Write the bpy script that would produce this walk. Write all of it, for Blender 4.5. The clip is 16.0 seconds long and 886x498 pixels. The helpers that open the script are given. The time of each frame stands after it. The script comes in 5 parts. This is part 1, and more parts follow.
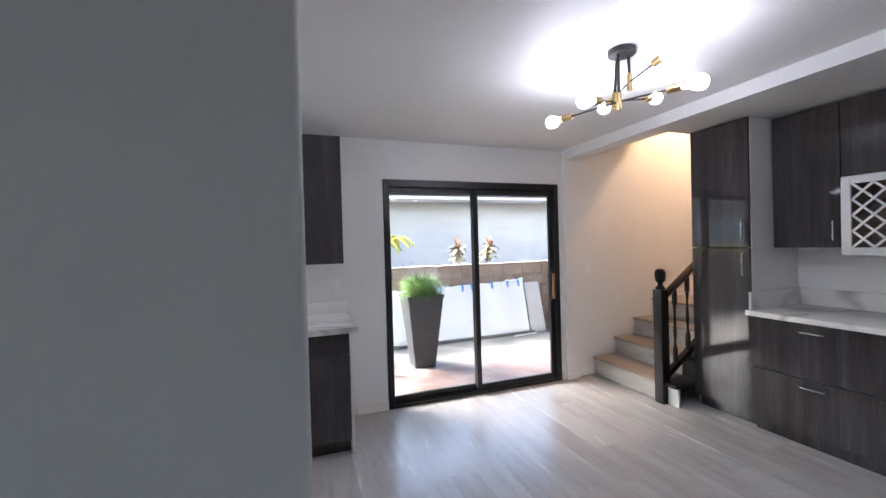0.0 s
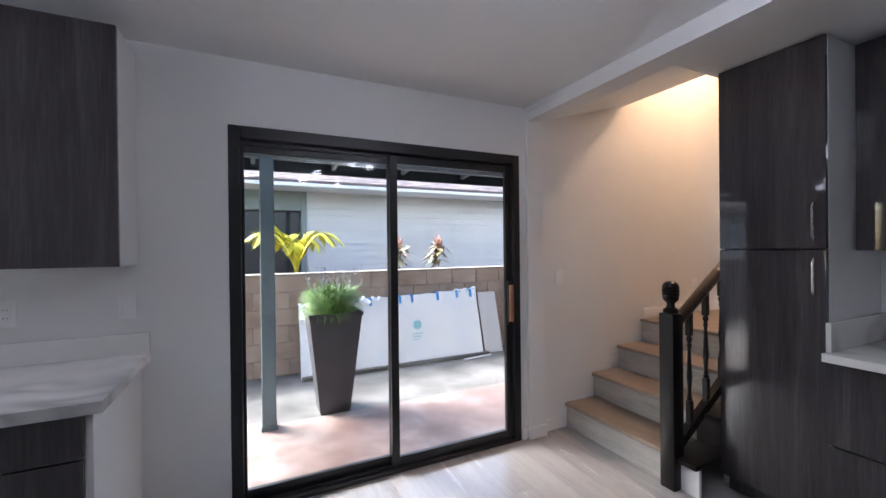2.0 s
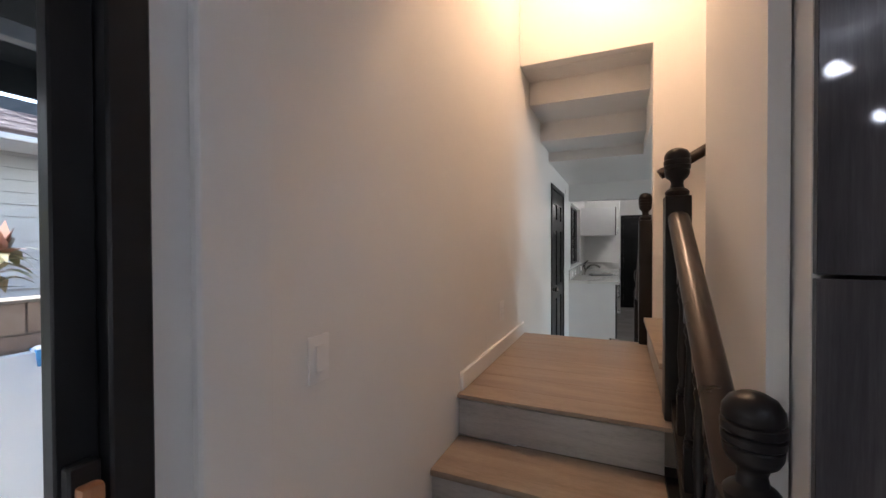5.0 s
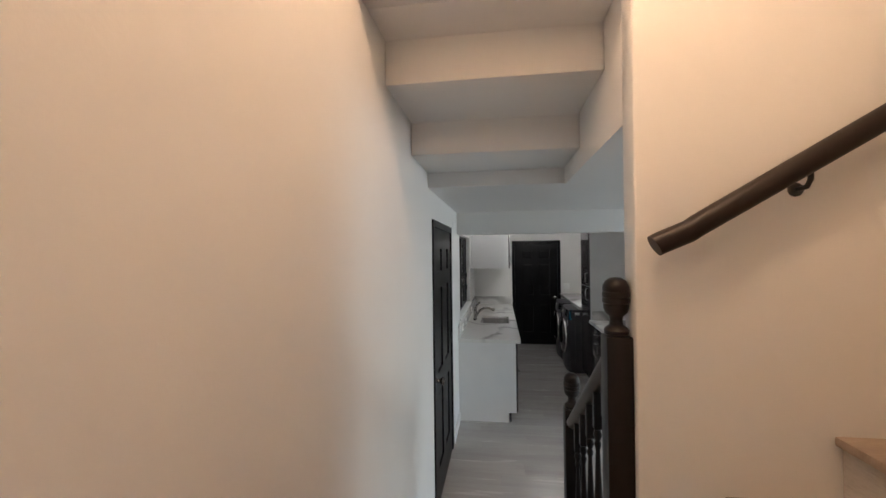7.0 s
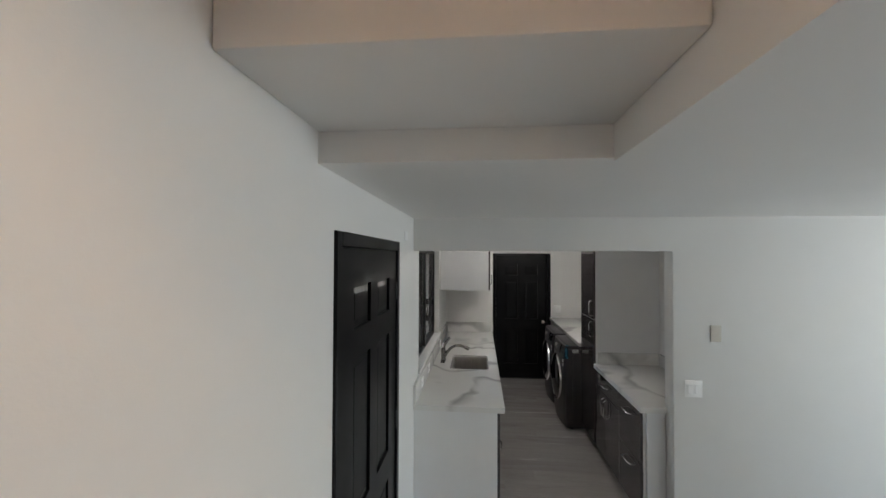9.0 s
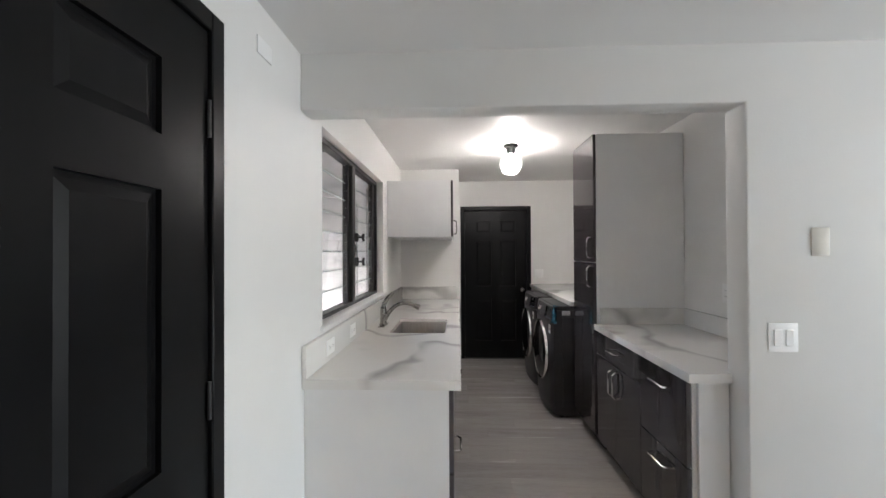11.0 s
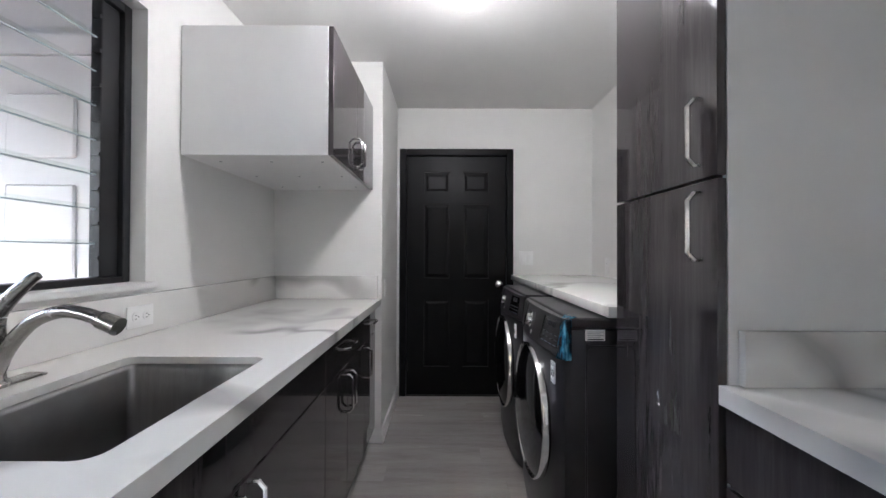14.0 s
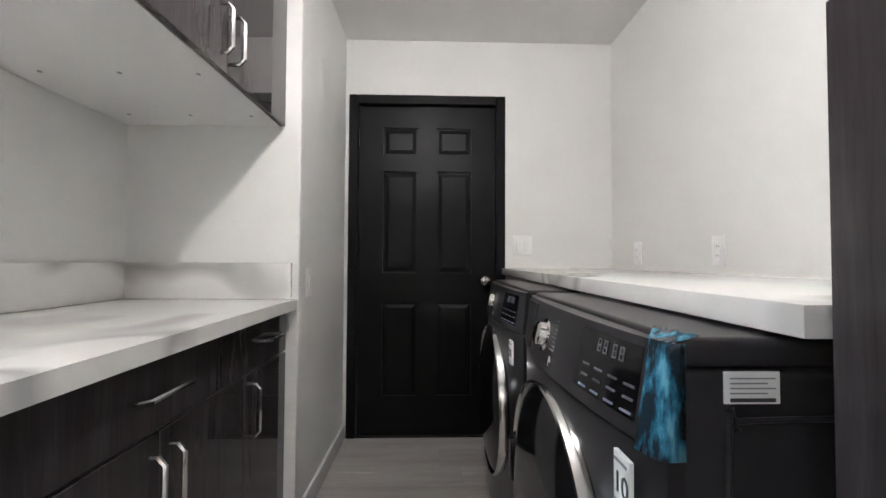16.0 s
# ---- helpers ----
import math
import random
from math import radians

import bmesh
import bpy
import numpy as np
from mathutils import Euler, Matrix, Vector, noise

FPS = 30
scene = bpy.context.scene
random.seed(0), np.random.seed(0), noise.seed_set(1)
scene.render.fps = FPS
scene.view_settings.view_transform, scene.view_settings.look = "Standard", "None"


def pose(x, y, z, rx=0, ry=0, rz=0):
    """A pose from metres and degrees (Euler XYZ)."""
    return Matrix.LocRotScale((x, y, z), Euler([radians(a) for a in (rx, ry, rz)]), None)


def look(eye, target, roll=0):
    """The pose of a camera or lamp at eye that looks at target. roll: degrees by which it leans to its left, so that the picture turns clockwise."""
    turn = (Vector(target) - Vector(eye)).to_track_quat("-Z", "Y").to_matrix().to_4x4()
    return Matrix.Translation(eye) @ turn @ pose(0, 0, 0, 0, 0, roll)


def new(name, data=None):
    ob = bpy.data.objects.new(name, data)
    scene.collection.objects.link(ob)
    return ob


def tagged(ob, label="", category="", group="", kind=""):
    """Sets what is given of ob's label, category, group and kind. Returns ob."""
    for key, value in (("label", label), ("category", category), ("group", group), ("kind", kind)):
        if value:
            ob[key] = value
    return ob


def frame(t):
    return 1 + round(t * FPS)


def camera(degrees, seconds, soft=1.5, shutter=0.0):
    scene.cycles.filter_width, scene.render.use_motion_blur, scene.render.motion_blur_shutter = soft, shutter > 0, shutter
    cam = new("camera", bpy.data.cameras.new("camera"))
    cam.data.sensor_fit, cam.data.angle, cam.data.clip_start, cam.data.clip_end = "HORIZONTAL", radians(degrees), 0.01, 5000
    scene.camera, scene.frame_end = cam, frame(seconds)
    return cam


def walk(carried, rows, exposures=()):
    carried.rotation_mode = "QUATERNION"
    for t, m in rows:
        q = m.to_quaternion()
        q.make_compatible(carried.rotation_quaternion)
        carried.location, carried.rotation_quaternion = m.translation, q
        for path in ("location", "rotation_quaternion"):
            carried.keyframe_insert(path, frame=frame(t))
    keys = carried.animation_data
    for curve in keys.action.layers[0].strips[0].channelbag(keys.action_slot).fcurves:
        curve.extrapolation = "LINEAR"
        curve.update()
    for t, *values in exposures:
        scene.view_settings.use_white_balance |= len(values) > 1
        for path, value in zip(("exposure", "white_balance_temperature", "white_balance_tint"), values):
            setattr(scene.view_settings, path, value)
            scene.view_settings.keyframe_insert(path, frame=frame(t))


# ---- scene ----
cam = camera(96.3, 16.0)
SKY, SUN = 0.15, 2.6
BULB, SHADE, UPPER = 4.1, 28.0, 9.0
HALL_DAY = 7.2
PATH = [
    (0, (-0.025, -0.152, 1.458), (0.665, 1.725, 1.435), -1.6),
    (0.5, (0.27, 0.006, 1.47), (0.982, 1.875, 1.449), -1.3),
    (1, (0.542, 0.214, 1.463), (1.265, 2.078, 1.44), -1.0),
    (1.5, (0.703, 0.586, 1.425), (1.456, 2.438, 1.404), -0.7),
    (2, (0.815, 0.982, 1.396), (1.677, 2.787, 1.389), -0.6),
    (2.5, (0.939, 1.356, 1.367), (1.944, 3.085, 1.364), -0.7),
    (3, (1.037, 1.727, 1.316), (2.303, 3.275, 1.32), -0.5),
    (3.5, (1.25, 2.02, 1.326), (2.761, 3.331, 1.313), -0.8),
    (4, (1.528, 2.282, 1.342), (3.179, 3.411, 1.33), -0.9),
    (4.5, (1.809, 2.517, 1.379), (3.572, 3.46, 1.361), -0.5),
    (6.8, (3.709, 2.887, 1.805), (5.674, 3.257, 1.811), -0.7),
    (7, (3.832, 2.89, 1.861), (5.812, 3.173, 1.875), -0.7),
    (7.5, (4.21, 2.878, 1.99), (6.195, 3.122, 2.004), -0.5),
    (8, (4.558, 2.879, 2.075), (6.545, 3.103, 2.103), -0.2),
    (10.5, (6.215, 2.748, 1.623), (8.212, 2.861, 1.645), -0.1),
    (11, (6.512, 2.689, 1.44), (8.51, 2.765, 1.457), -0.3),
    (11.5, (6.851, 2.626, 1.297), (8.85, 2.68, 1.311), -0.3),
    (12, (7.202, 2.495, 1.25), (9.202, 2.525, 1.266), -0.4),
    (12.5, (7.548, 2.413, 1.213), (9.548, 2.43, 1.227), -0.1),
    (13, (7.912, 2.382, 1.215), (9.912, 2.389, 1.228), 0.1),
    (13.5, (8.266, 2.337, 1.198), (10.265, 2.348, 1.212), 0.2),
    (14, (8.6, 2.289, 1.193), (10.6, 2.291, 1.212), 0.2),
    (14.5, (8.936, 2.283, 1.185), (10.936, 2.283, 1.196), 0.5),
    (15, (9.211, 2.244, 1.14), (11.211, 2.234, 1.164), 0.4),
    (15.5, (9.416, 2.188, 1.108), (11.415, 2.152, 1.142), 0.2),
    (16, (9.513, 2.147, 1.06), (11.512, 2.094, 1.115), 0.3),
]
walk(cam, [(t, look(eye, target, roll)) for t, eye, target, roll in PATH],
     [(0, 3.95, 6450, 12), (0.5, 3.55, 6250, 12), (1.5, 3.5, 6200, 13), (2.5, 3.25, 6200, 13), (3.5, 3.1, 6250, 13), (4.5, 3.1, 6300, 12), (7, 3.15, 6300, 9), (8, 2.75, 6500, 8), (10.5, 3.9, 6450, 11),
      (11.0, 3.85, 6500, 12), (11.5, 3.55, 6350, 12), (12.5, 3.4, 6050, 12), (13.5, 3.8, 5950, 12), (14.5, 4.25, 6150, 11), (15, 4.36, 6300, 10), (16, 4.48, 6300, 10)])

# ---- world and light ----
world = bpy.data.worlds.new("world")
scene.world = world
world.use_nodes = True
wn = world.node_tree.nodes
sky = wn.new("ShaderNodeTexSky")
sky.sky_type = 'NISHITA'
sky.sun_disc = False
sky.sun_elevation = radians(42)
sky.sun_rotation = radians(-50)
sky.air_density, sky.dust_density, sky.ozone_density = 1.0, 3.0, 1.5
wn["Background"].inputs[1].default_value = SKY
world.node_tree.links.new(sky.outputs[0], wn["Background"].inputs[0])
sun = new("sun", bpy.data.lights.new("sun", 'SUN'))
sun.data.energy, sun.data.angle, sun.data.color = SUN, radians(40), (1.0, 0.98, 0.95)
sun.matrix_world = look((0, 0, 10), (0.57, -0.48, 9.33))


def window_light(name, x, y, z, w, h, rz, power, color):
    lamp = new(name, bpy.data.lights.new(name, 'AREA'))
    lamp.data.shape, lamp.data.size, lamp.data.size_y = 'RECTANGLE', w, h
    lamp.data.energy, lamp.data.color = power, color
    lamp.matrix_world = pose(x, y, z, 90, 0, rz)
    return lamp


# daylight of the hall's own window, beside the walk
window_light("daylight_hall", 6.7, -2.96, 1.35, 2.2, 1.3, 0, HALL_DAY, (0.95, 1.0, 1.0))


# ---- materials ----
def material(name, color, rough=0.5, metal=0.0, coat=0.0):
    m = bpy.data.materials.new(name)
    m.use_nodes = True
    b = m.node_tree.nodes["Principled BSDF"]
    b.inputs["Base Color"].default_value = (*color, 1)
    b.inputs["Roughness"].default_value = rough
    b.inputs["Metallic"].default_value = metal
    b.inputs["Coat Weight"].default_value = coat
    b.inputs["Coat Roughness"].default_value = 0.04
    return m


def node(m, kind, **values):
    n = m.node_tree.nodes.new(kind)
    for key, value in values.items():
        n.inputs[key].default_value = value
    return n


def link(m, a, b):
    m.node_tree.links.new(a, b)


def bsdf(m):
    return m.node_tree.nodes["Principled BSDF"]


def place_coords(m, scale, jitter=0.0):
    """World position, stretched, with an offset of its own for each piece."""
    g = m.node_tree.nodes.new("ShaderNodeNewGeometry")
    mp = node(m, "ShaderNodeMapping", Scale=scale)
    link(m, g.outputs["Position"], mp.inputs["Vector"])
    if jitter:
        oi = m.node_tree.nodes.new("ShaderNodeObjectInfo")
        mul = m.node_tree.nodes.new("ShaderNodeVectorMath")
        mul.operation = 'SCALE'
        mul.inputs[0].default_value = (jitter, jitter * 1.7, jitter * 0.6)
        link(m, oi.outputs["Random"], mul.inputs["Scale"])
        link(m, mul.outputs[0], mp.inputs["Location"])
    return mp.outputs[0]


def ramp(m, fac, stops):
    r = m.node_tree.nodes.new("ShaderNodeValToRGB")
    e = r.color_ramp.elements
    while len(e) < len(stops):
        e.new(0.5)
    for i, (p, c) in enumerate(stops):
        e[i].position, e[i].color = p, (*c, 1)
    link(m, fac, r.inputs[0])
    return r.outputs[0]


def noise_tex(m, coords, scale, detail=4, rough=0.6, distort=0.0):
    n = node(m, "ShaderNodeTexNoise", Scale=scale, Detail=detail, Roughness=rough, Distortion=distort)
    if coords is not None:
        link(m, coords, n.inputs["Vector"])
    return n.outputs["Fac"]


def add_bump(m, fac, strength, distance):
    b = node(m, "ShaderNodeBump", Strength=strength, Distance=distance)
    link(m, fac, b.inputs["Height"])
    link(m, b.outputs[0], bsdf(m).inputs["Normal"])


def rough_from(m, fac, lo, hi):
    r = node(m, "ShaderNodeMapRange")
    r.inputs["To Min"].default_value, r.inputs["To Max"].default_value = lo, hi
    link(m, fac, r.inputs["Value"])
    link(m, r.outputs[0], bsdf(m).inputs["Roughness"])


def mottled(name, stops, scale, rough, bump=0.0, dist=0.002, fine=0.0, stretch=(1, 1, 1), jitter=0.0, metal=0.0, coat=0.0, detail=5):
    """A surface whose colour wanders between the stops, with bump at the same and at a finer scale."""
    m = material(name, stops[0][1], rough, metal, coat)
    c = place_coords(m, stretch, jitter)
    f = noise_tex(m, c, scale, detail)
    link(m, ramp(m, f, stops), bsdf(m).inputs["Base Color"])
    rough_from(m, f, max(0.02, rough - 0.08), min(1, rough + 0.08))
    if bump:
        add_bump(m, noise_tex(m, c, fine or scale * 6, 3), bump, dist)
    return m


wall_paint = mottled("wall_paint", [(0.3, (0.76, 0.755, 0.735)), (0.7, (0.80, 0.795, 0.775))], 1.3, 0.55, 0.22, 0.002, 90)
ceiling_paint = mottled("ceiling_paint", [(0.3, (0.74, 0.735, 0.72)), (0.7, (0.78, 0.775, 0.76))], 1.1, 0.5, 0.15, 0.002, 70)
trim_paint = mottled("trim_paint", [(0.3, (0.78, 0.775, 0.76)), (0.7, (0.82, 0.815, 0.80))], 2.0, 0.4, 0.05, 0.001, 60)
white_board = mottled("white_board", [(0.3, (0.76, 0.76, 0.76)), (0.7, (0.80, 0.80, 0.795))], 3.0, 0.35, 0.03, 0.001, 90)
black_paint = mottled("black_paint", [(0.3, (0.0045, 0.0045, 0.005)), (0.7, (0.0075, 0.0075, 0.008))], 3.0, 0.36, 0.06, 0.001, 120)
black_stain = mottled("black_stain", [(0.3, (0.007, 0.006, 0.006)), (0.75, (0.018, 0.014, 0.013))], 14, 0.32, 0.12, 0.001, 60, (1, 1, 0.15))
brown_stain = mottled("brown_stain", [(0.3, (0.016, 0.010, 0.008)), (0.75, (0.04, 0.022, 0.015))], 14, 0.3, 0.12, 0.001, 60, (1, 0.15, 1))
bsdf(black_paint).inputs["Specular IOR Level"].default_value = 0.15
chrome = mottled("chrome", [(0.3, (0.70, 0.69, 0.68)), (0.7, (0.76, 0.75, 0.74))], 20, 0.14, metal=1.0)
nickel = mottled("nickel", [(0.3, (0.30, 0.285, 0.27)), (0.7, (0.36, 0.345, 0.33))], 30, 0.26, metal=1.0)
steel = mottled("steel", [(0.3, (0.30, 0.295, 0.29)), (0.7, (0.37, 0.362, 0.355))], 9, 0.34, 0.05, 0.0005, 200, (1, 8, 1), metal=1.0)
brass = mottled("brass", [(0.3, (0.50, 0.34, 0.15)), (0.7, (0.60, 0.42, 0.20))], 25, 0.3, metal=1.0)
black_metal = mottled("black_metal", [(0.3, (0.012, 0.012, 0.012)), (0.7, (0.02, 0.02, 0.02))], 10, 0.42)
aluminium = mottled("black_aluminium", [(0.3, (0.010, 0.010, 0.011)), (0.7, (0.018, 0.018, 0.02))], 6, 0.38, 0.04, 0.0005, 150)
white_plastic = mottled("white_plastic", [(0.3, (0.83, 0.83, 0.82)), (0.7, (0.87, 0.87, 0.86))], 12, 0.35)
beige_plastic = mottled("beige_plastic", [(0.3, (0.52, 0.49, 0.43)), (0.7, (0.57, 0.54, 0.48))], 12, 0.4)
glass_edge = mottled("glass_edge", [(0.3, (0.34, 0.40, 0.42)), (0.7, (0.44, 0.50, 0.52))], 30, 0.25)
slot_dark = material("slot_dark", (0.16, 0.155, 0.15), 0.6)
rack_wood = mottled("rack_wood", [(0.3, (0.30, 0.23, 0.19)), (0.7, (0.42, 0.34, 0.29))], 9, 0.5, 0.1, 0.001, 60, (1, 0.2, 6))
graphite = mottled("graphite_enamel", [(0.3, (0.047, 0.044, 0.048)), (0.7, (0.061, 0.057, 0.062))], 5, 0.32, 0.03, 0.0005, 150, metal=0.6)
gloss_black = mottled("gloss_black", [(0.3, (0.006, 0.006, 0.007)), (0.7, (0.010, 0.010, 0.011))], 7, 0.08)
film_blue = mottled("film_blue", [(0.42, (0.018, 0.032, 0.045)), (0.5, (0.03, 0.16, 0.25)), (0.6, (0.14, 0.40, 0.55))], 38, 0.15, 0.8, 0.006, 30, (1, 1, 0.3))
grey_print = material("grey_print", (0.30, 0.31, 0.33), 0.5)
dark_print = material("dark_print", (0.05, 0.05, 0.055), 0.5)
pale_print = material("pale_print", (0.22, 0.25, 0.32), 0.5)
dim_print = material("dim_print", (0.10, 0.105, 0.115), 0.4)
header_paint = mottled("header_paint", [(0.3, (0.10, 0.125, 0.12)), (0.7, (0.14, 0.165, 0.158))], 1.5, 0.6, 0.1, 0.002, 30)
pine = mottled("pine", [(0.3, (0.36, 0.20, 0.12)), (0.7, (0.50, 0.31, 0.20))], 9, 0.6, 0.2, 0.001, 60, (1, 0.2, 6))
handle_wood = mottled("handle_wood", [(0.3, (0.26, 0.12, 0.06)), (0.7, (0.40, 0.21, 0.11))], 9, 0.4, 0.1, 0.001, 60, (4, 4, 0.4))
red_concrete = mottled("red_concrete", [(0.3, (0.15, 0.088, 0.078)), (0.48, (0.22, 0.155, 0.141)), (0.62, (0.31, 0.25, 0.235))], 2.6, 0.5, 0.4, 0.004, 30, detail=8)
grey_concrete = mottled("grey_concrete", [(0.32, (0.06, 0.058, 0.055)), (0.48, (0.12, 0.115, 0.11)), (0.62, (0.19, 0.184, 0.175))], 1.9, 0.55, 0.5, 0.004, 40, detail=9)
block_stone = mottled("block_stone", [(0.25, (0.20, 0.135, 0.10)), (0.5, (0.33, 0.25, 0.20)), (0.78, (0.46, 0.38, 0.32))], 3.0, 0.85, 0.6, 0.006, 45, jitter=17.0, detail=8)
mortar = mottled("mortar", [(0.3, (0.20, 0.17, 0.145)), (0.7, (0.28, 0.245, 0.21))], 8, 0.9, 0.5, 0.004, 50)
siding_paint = mottled("siding_paint", [(0.3, (0.36, 0.36, 0.355)), (0.7, (0.43, 0.43, 0.425))], 1.1, 0.6, 0.15, 0.002, 40, jitter=5.0)
shingle = mottled("shingle", [(0.25, (0.07, 0.05, 0.05)), (0.55, (0.125, 0.095, 0.095)), (0.8, (0.19, 0.15, 0.15))], 5.0, 0.9, 0.6, 0.004, 90, jitter=11.0)
outdoor_white = mottled("outdoor_white", [(0.3, (0.56, 0.565, 0.58)), (0.7, (0.64, 0.645, 0.66))], 1.5, 0.6, 0.1, 0.002, 40)
gutter_paint = mottled("gutter_paint", [(0.3, (0.40, 0.40, 0.40)), (0.7, (0.50, 0.50, 0.50))], 2.0, 0.5)
logo_teal = material("logo_teal", (0.30, 0.60, 0.66), 0.4)
rail_stain = mottled("rail_stain", [(0.3, (0.010, 0.007, 0.006)), (0.75, (0.022, 0.013, 0.010))], 14, 0.4, 0.12, 0.001, 60, (1, 0.15, 1))
bsdf(black_stain).inputs["Specular IOR Level"].default_value = 0.25
bsdf(rail_stain).inputs["Specular IOR Level"].default_value = 0.3
gutter_brown = mottled("gutter_brown", [(0.3, (0.20, 0.165, 0.15)), (0.7, (0.28, 0.24, 0.22))], 3, 0.5)
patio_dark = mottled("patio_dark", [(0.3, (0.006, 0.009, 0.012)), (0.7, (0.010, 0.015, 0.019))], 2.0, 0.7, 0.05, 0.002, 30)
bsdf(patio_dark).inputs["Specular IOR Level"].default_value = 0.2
rafter_paint = mottled("rafter_paint", [(0.3, (0.10, 0.115, 0.127)), (0.7, (0.14, 0.155, 0.168))], 2.0, 0.6, 0.1, 0.002, 30)
post_paint = mottled("post_paint", [(0.3, (0.085, 0.125, 0.145)), (0.7, (0.12, 0.165, 0.185))], 3.0, 0.5, 0.12, 0.002, 40)
pot_fibre = mottled("pot_fibre", [(0.3, (0.035, 0.036, 0.042)), (0.7, (0.058, 0.060, 0.068))], 5, 0.5, 0.12, 0.002, 60)
foam_film = mottled("foam_film", [(0.3, (0.74, 0.80, 0.87)), (0.5, (0.86, 0.88, 0.91)), (0.75, (0.92, 0.93, 0.94))], 2.6, 0.3, 0.6, 0.012, 5, detail=6)
tape_blue = mottled("tape_blue", [(0.3, (0.04, 0.25, 0.60)), (0.7, (0.07, 0.33, 0.70))], 20, 0.5)
soil = mottled("soil", [(0.3, (0.03, 0.022, 0.016)), (0.7, (0.08, 0.06, 0.045))], 30, 0.95, 0.8, 0.01, 90)


def leaf_material(name, stops):
    m = mottled(name, stops, 9.0, 0.5, 0.1, 0.001, 60)
    i = m.node_tree.nodes.new("ShaderNodeNewGeometry")
    mix = m.node_tree.nodes.new("ShaderNodeHueSaturation")
    r = node(m, "ShaderNodeMapRange")
    r.inputs["To Min"].default_value, r.inputs["To Max"].default_value = 0.65, 1.3
    link(m, i.outputs["Random Per Island"], r.inputs["Value"])
    link(m, r.outputs[0], mix.inputs["Value"])
    base = bsdf(m).inputs["Base Color"].links[0].from_socket
    link(m, base, mix.inputs["Color"])
    link(m, mix.outputs[0], bsdf(m).inputs["Base Color"])
    return m


grass_leaf = leaf_material("grass_leaf", [(0.3, (0.14, 0.27, 0.06)), (0.7, (0.25, 0.42, 0.11))])
stem_leaf = leaf_material("stem_leaf", [(0.3, (0.20, 0.19, 0.20)), (0.7, (0.28, 0.25, 0.33))])
palm_leaf = leaf_material("palm_leaf", [(0.3, (0.46, 0.44, 0.02)), (0.7, (0.66, 0.60, 0.05))])
ti_leaf = leaf_material("ti_leaf", [(0.3, (0.20, 0.24, 0.10)), (0.55, (0.34, 0.27, 0.16)), (0.75, (0.40, 0.36, 0.20))])
ti_red = leaf_material("ti_red", [(0.3, (0.32, 0.14, 0.10)), (0.7, (0.44, 0.27, 0.18))])
tree_leaf = leaf_material("tree_leaf", [(0.3, (0.07, 0.15, 0.03)), (0.7, (0.16, 0.29, 0.06))])
fruit_skin = mottled("fruit_skin", [(0.3, (0.22, 0.30, 0.16)), (0.7, (0.36, 0.42, 0.26))], 20, 0.5)
bark = mottled("bark", [(0.3, (0.13, 0.11, 0.09)), (0.7, (0.24, 0.21, 0.18))], 12, 0.9, 0.6, 0.01, 40, (1, 1, 0.3))


def laminate_material():
    """Dark grey-brown high-gloss laminate with an upright wood grain."""
    m = material("dark_laminate", (0.04, 0.035, 0.035), 0.05, 0.0, 0.15)
    c = place_coords(m, (1, 1, 0.06), 9.0)
    broad = noise_tex(m, c, 11, 6, 0.65, 0.6)
    fine = noise_tex(m, c, 120, 4, 0.7)
    mix = node(m, "ShaderNodeMix")
    mix.inputs["Factor"].default_value = 0.3
    link(m, broad, mix.inputs["A"])
    link(m, fine, mix.inputs["B"])
    link(m, ramp(m, mix.outputs["Result"], [(0.28, (0.026, 0.0215, 0.023)), (0.5, (0.052, 0.045, 0.047)), (0.72, (0.092, 0.081, 0.083))]), bsdf(m).inputs["Base Color"])
    add_bump(m, fine, 0.012, 0.0004)
    return m


def plank_material(name, stops, gloss, axis_scale):
    """Printed oak planks; every plank takes a cut of its own from the grain."""
    m = material(name, stops[0][1], gloss)
    c = place_coords(m, axis_scale, 23.0)
    broad = noise_tex(m, c, 3.2, 5, 0.6, 0.5)
    fine = noise_tex(m, c, 46, 4, 0.7)
    mix = node(m, "ShaderNodeMix")
    mix.inputs["Factor"].default_value = 0.35
    link(m, broad, mix.inputs["A"])
    link(m, fine, mix.inputs["B"])
    hsv = m.node_tree.nodes.new("ShaderNodeHueSaturation")
    oi = m.node_tree.nodes.new("ShaderNodeObjectInfo")
    r = node(m, "ShaderNodeMapRange")
    r.inputs["To Min"].default_value, r.inputs["To Max"].default_value = 0.93, 1.06
    link(m, oi.outputs["Random"], r.inputs["Value"])
    link(m, r.outputs[0], hsv.inputs["Value"])
    link(m, ramp(m, mix.outputs["Result"], stops), hsv.inputs["Color"])
    link(m, hsv.outputs[0], bsdf(m).inputs["Base Color"])
    rough_from(m, broad, gloss - 0.06, gloss + 0.10)
    add_bump(m, mix.outputs["Result"], 0.06, 0.001)
    return m


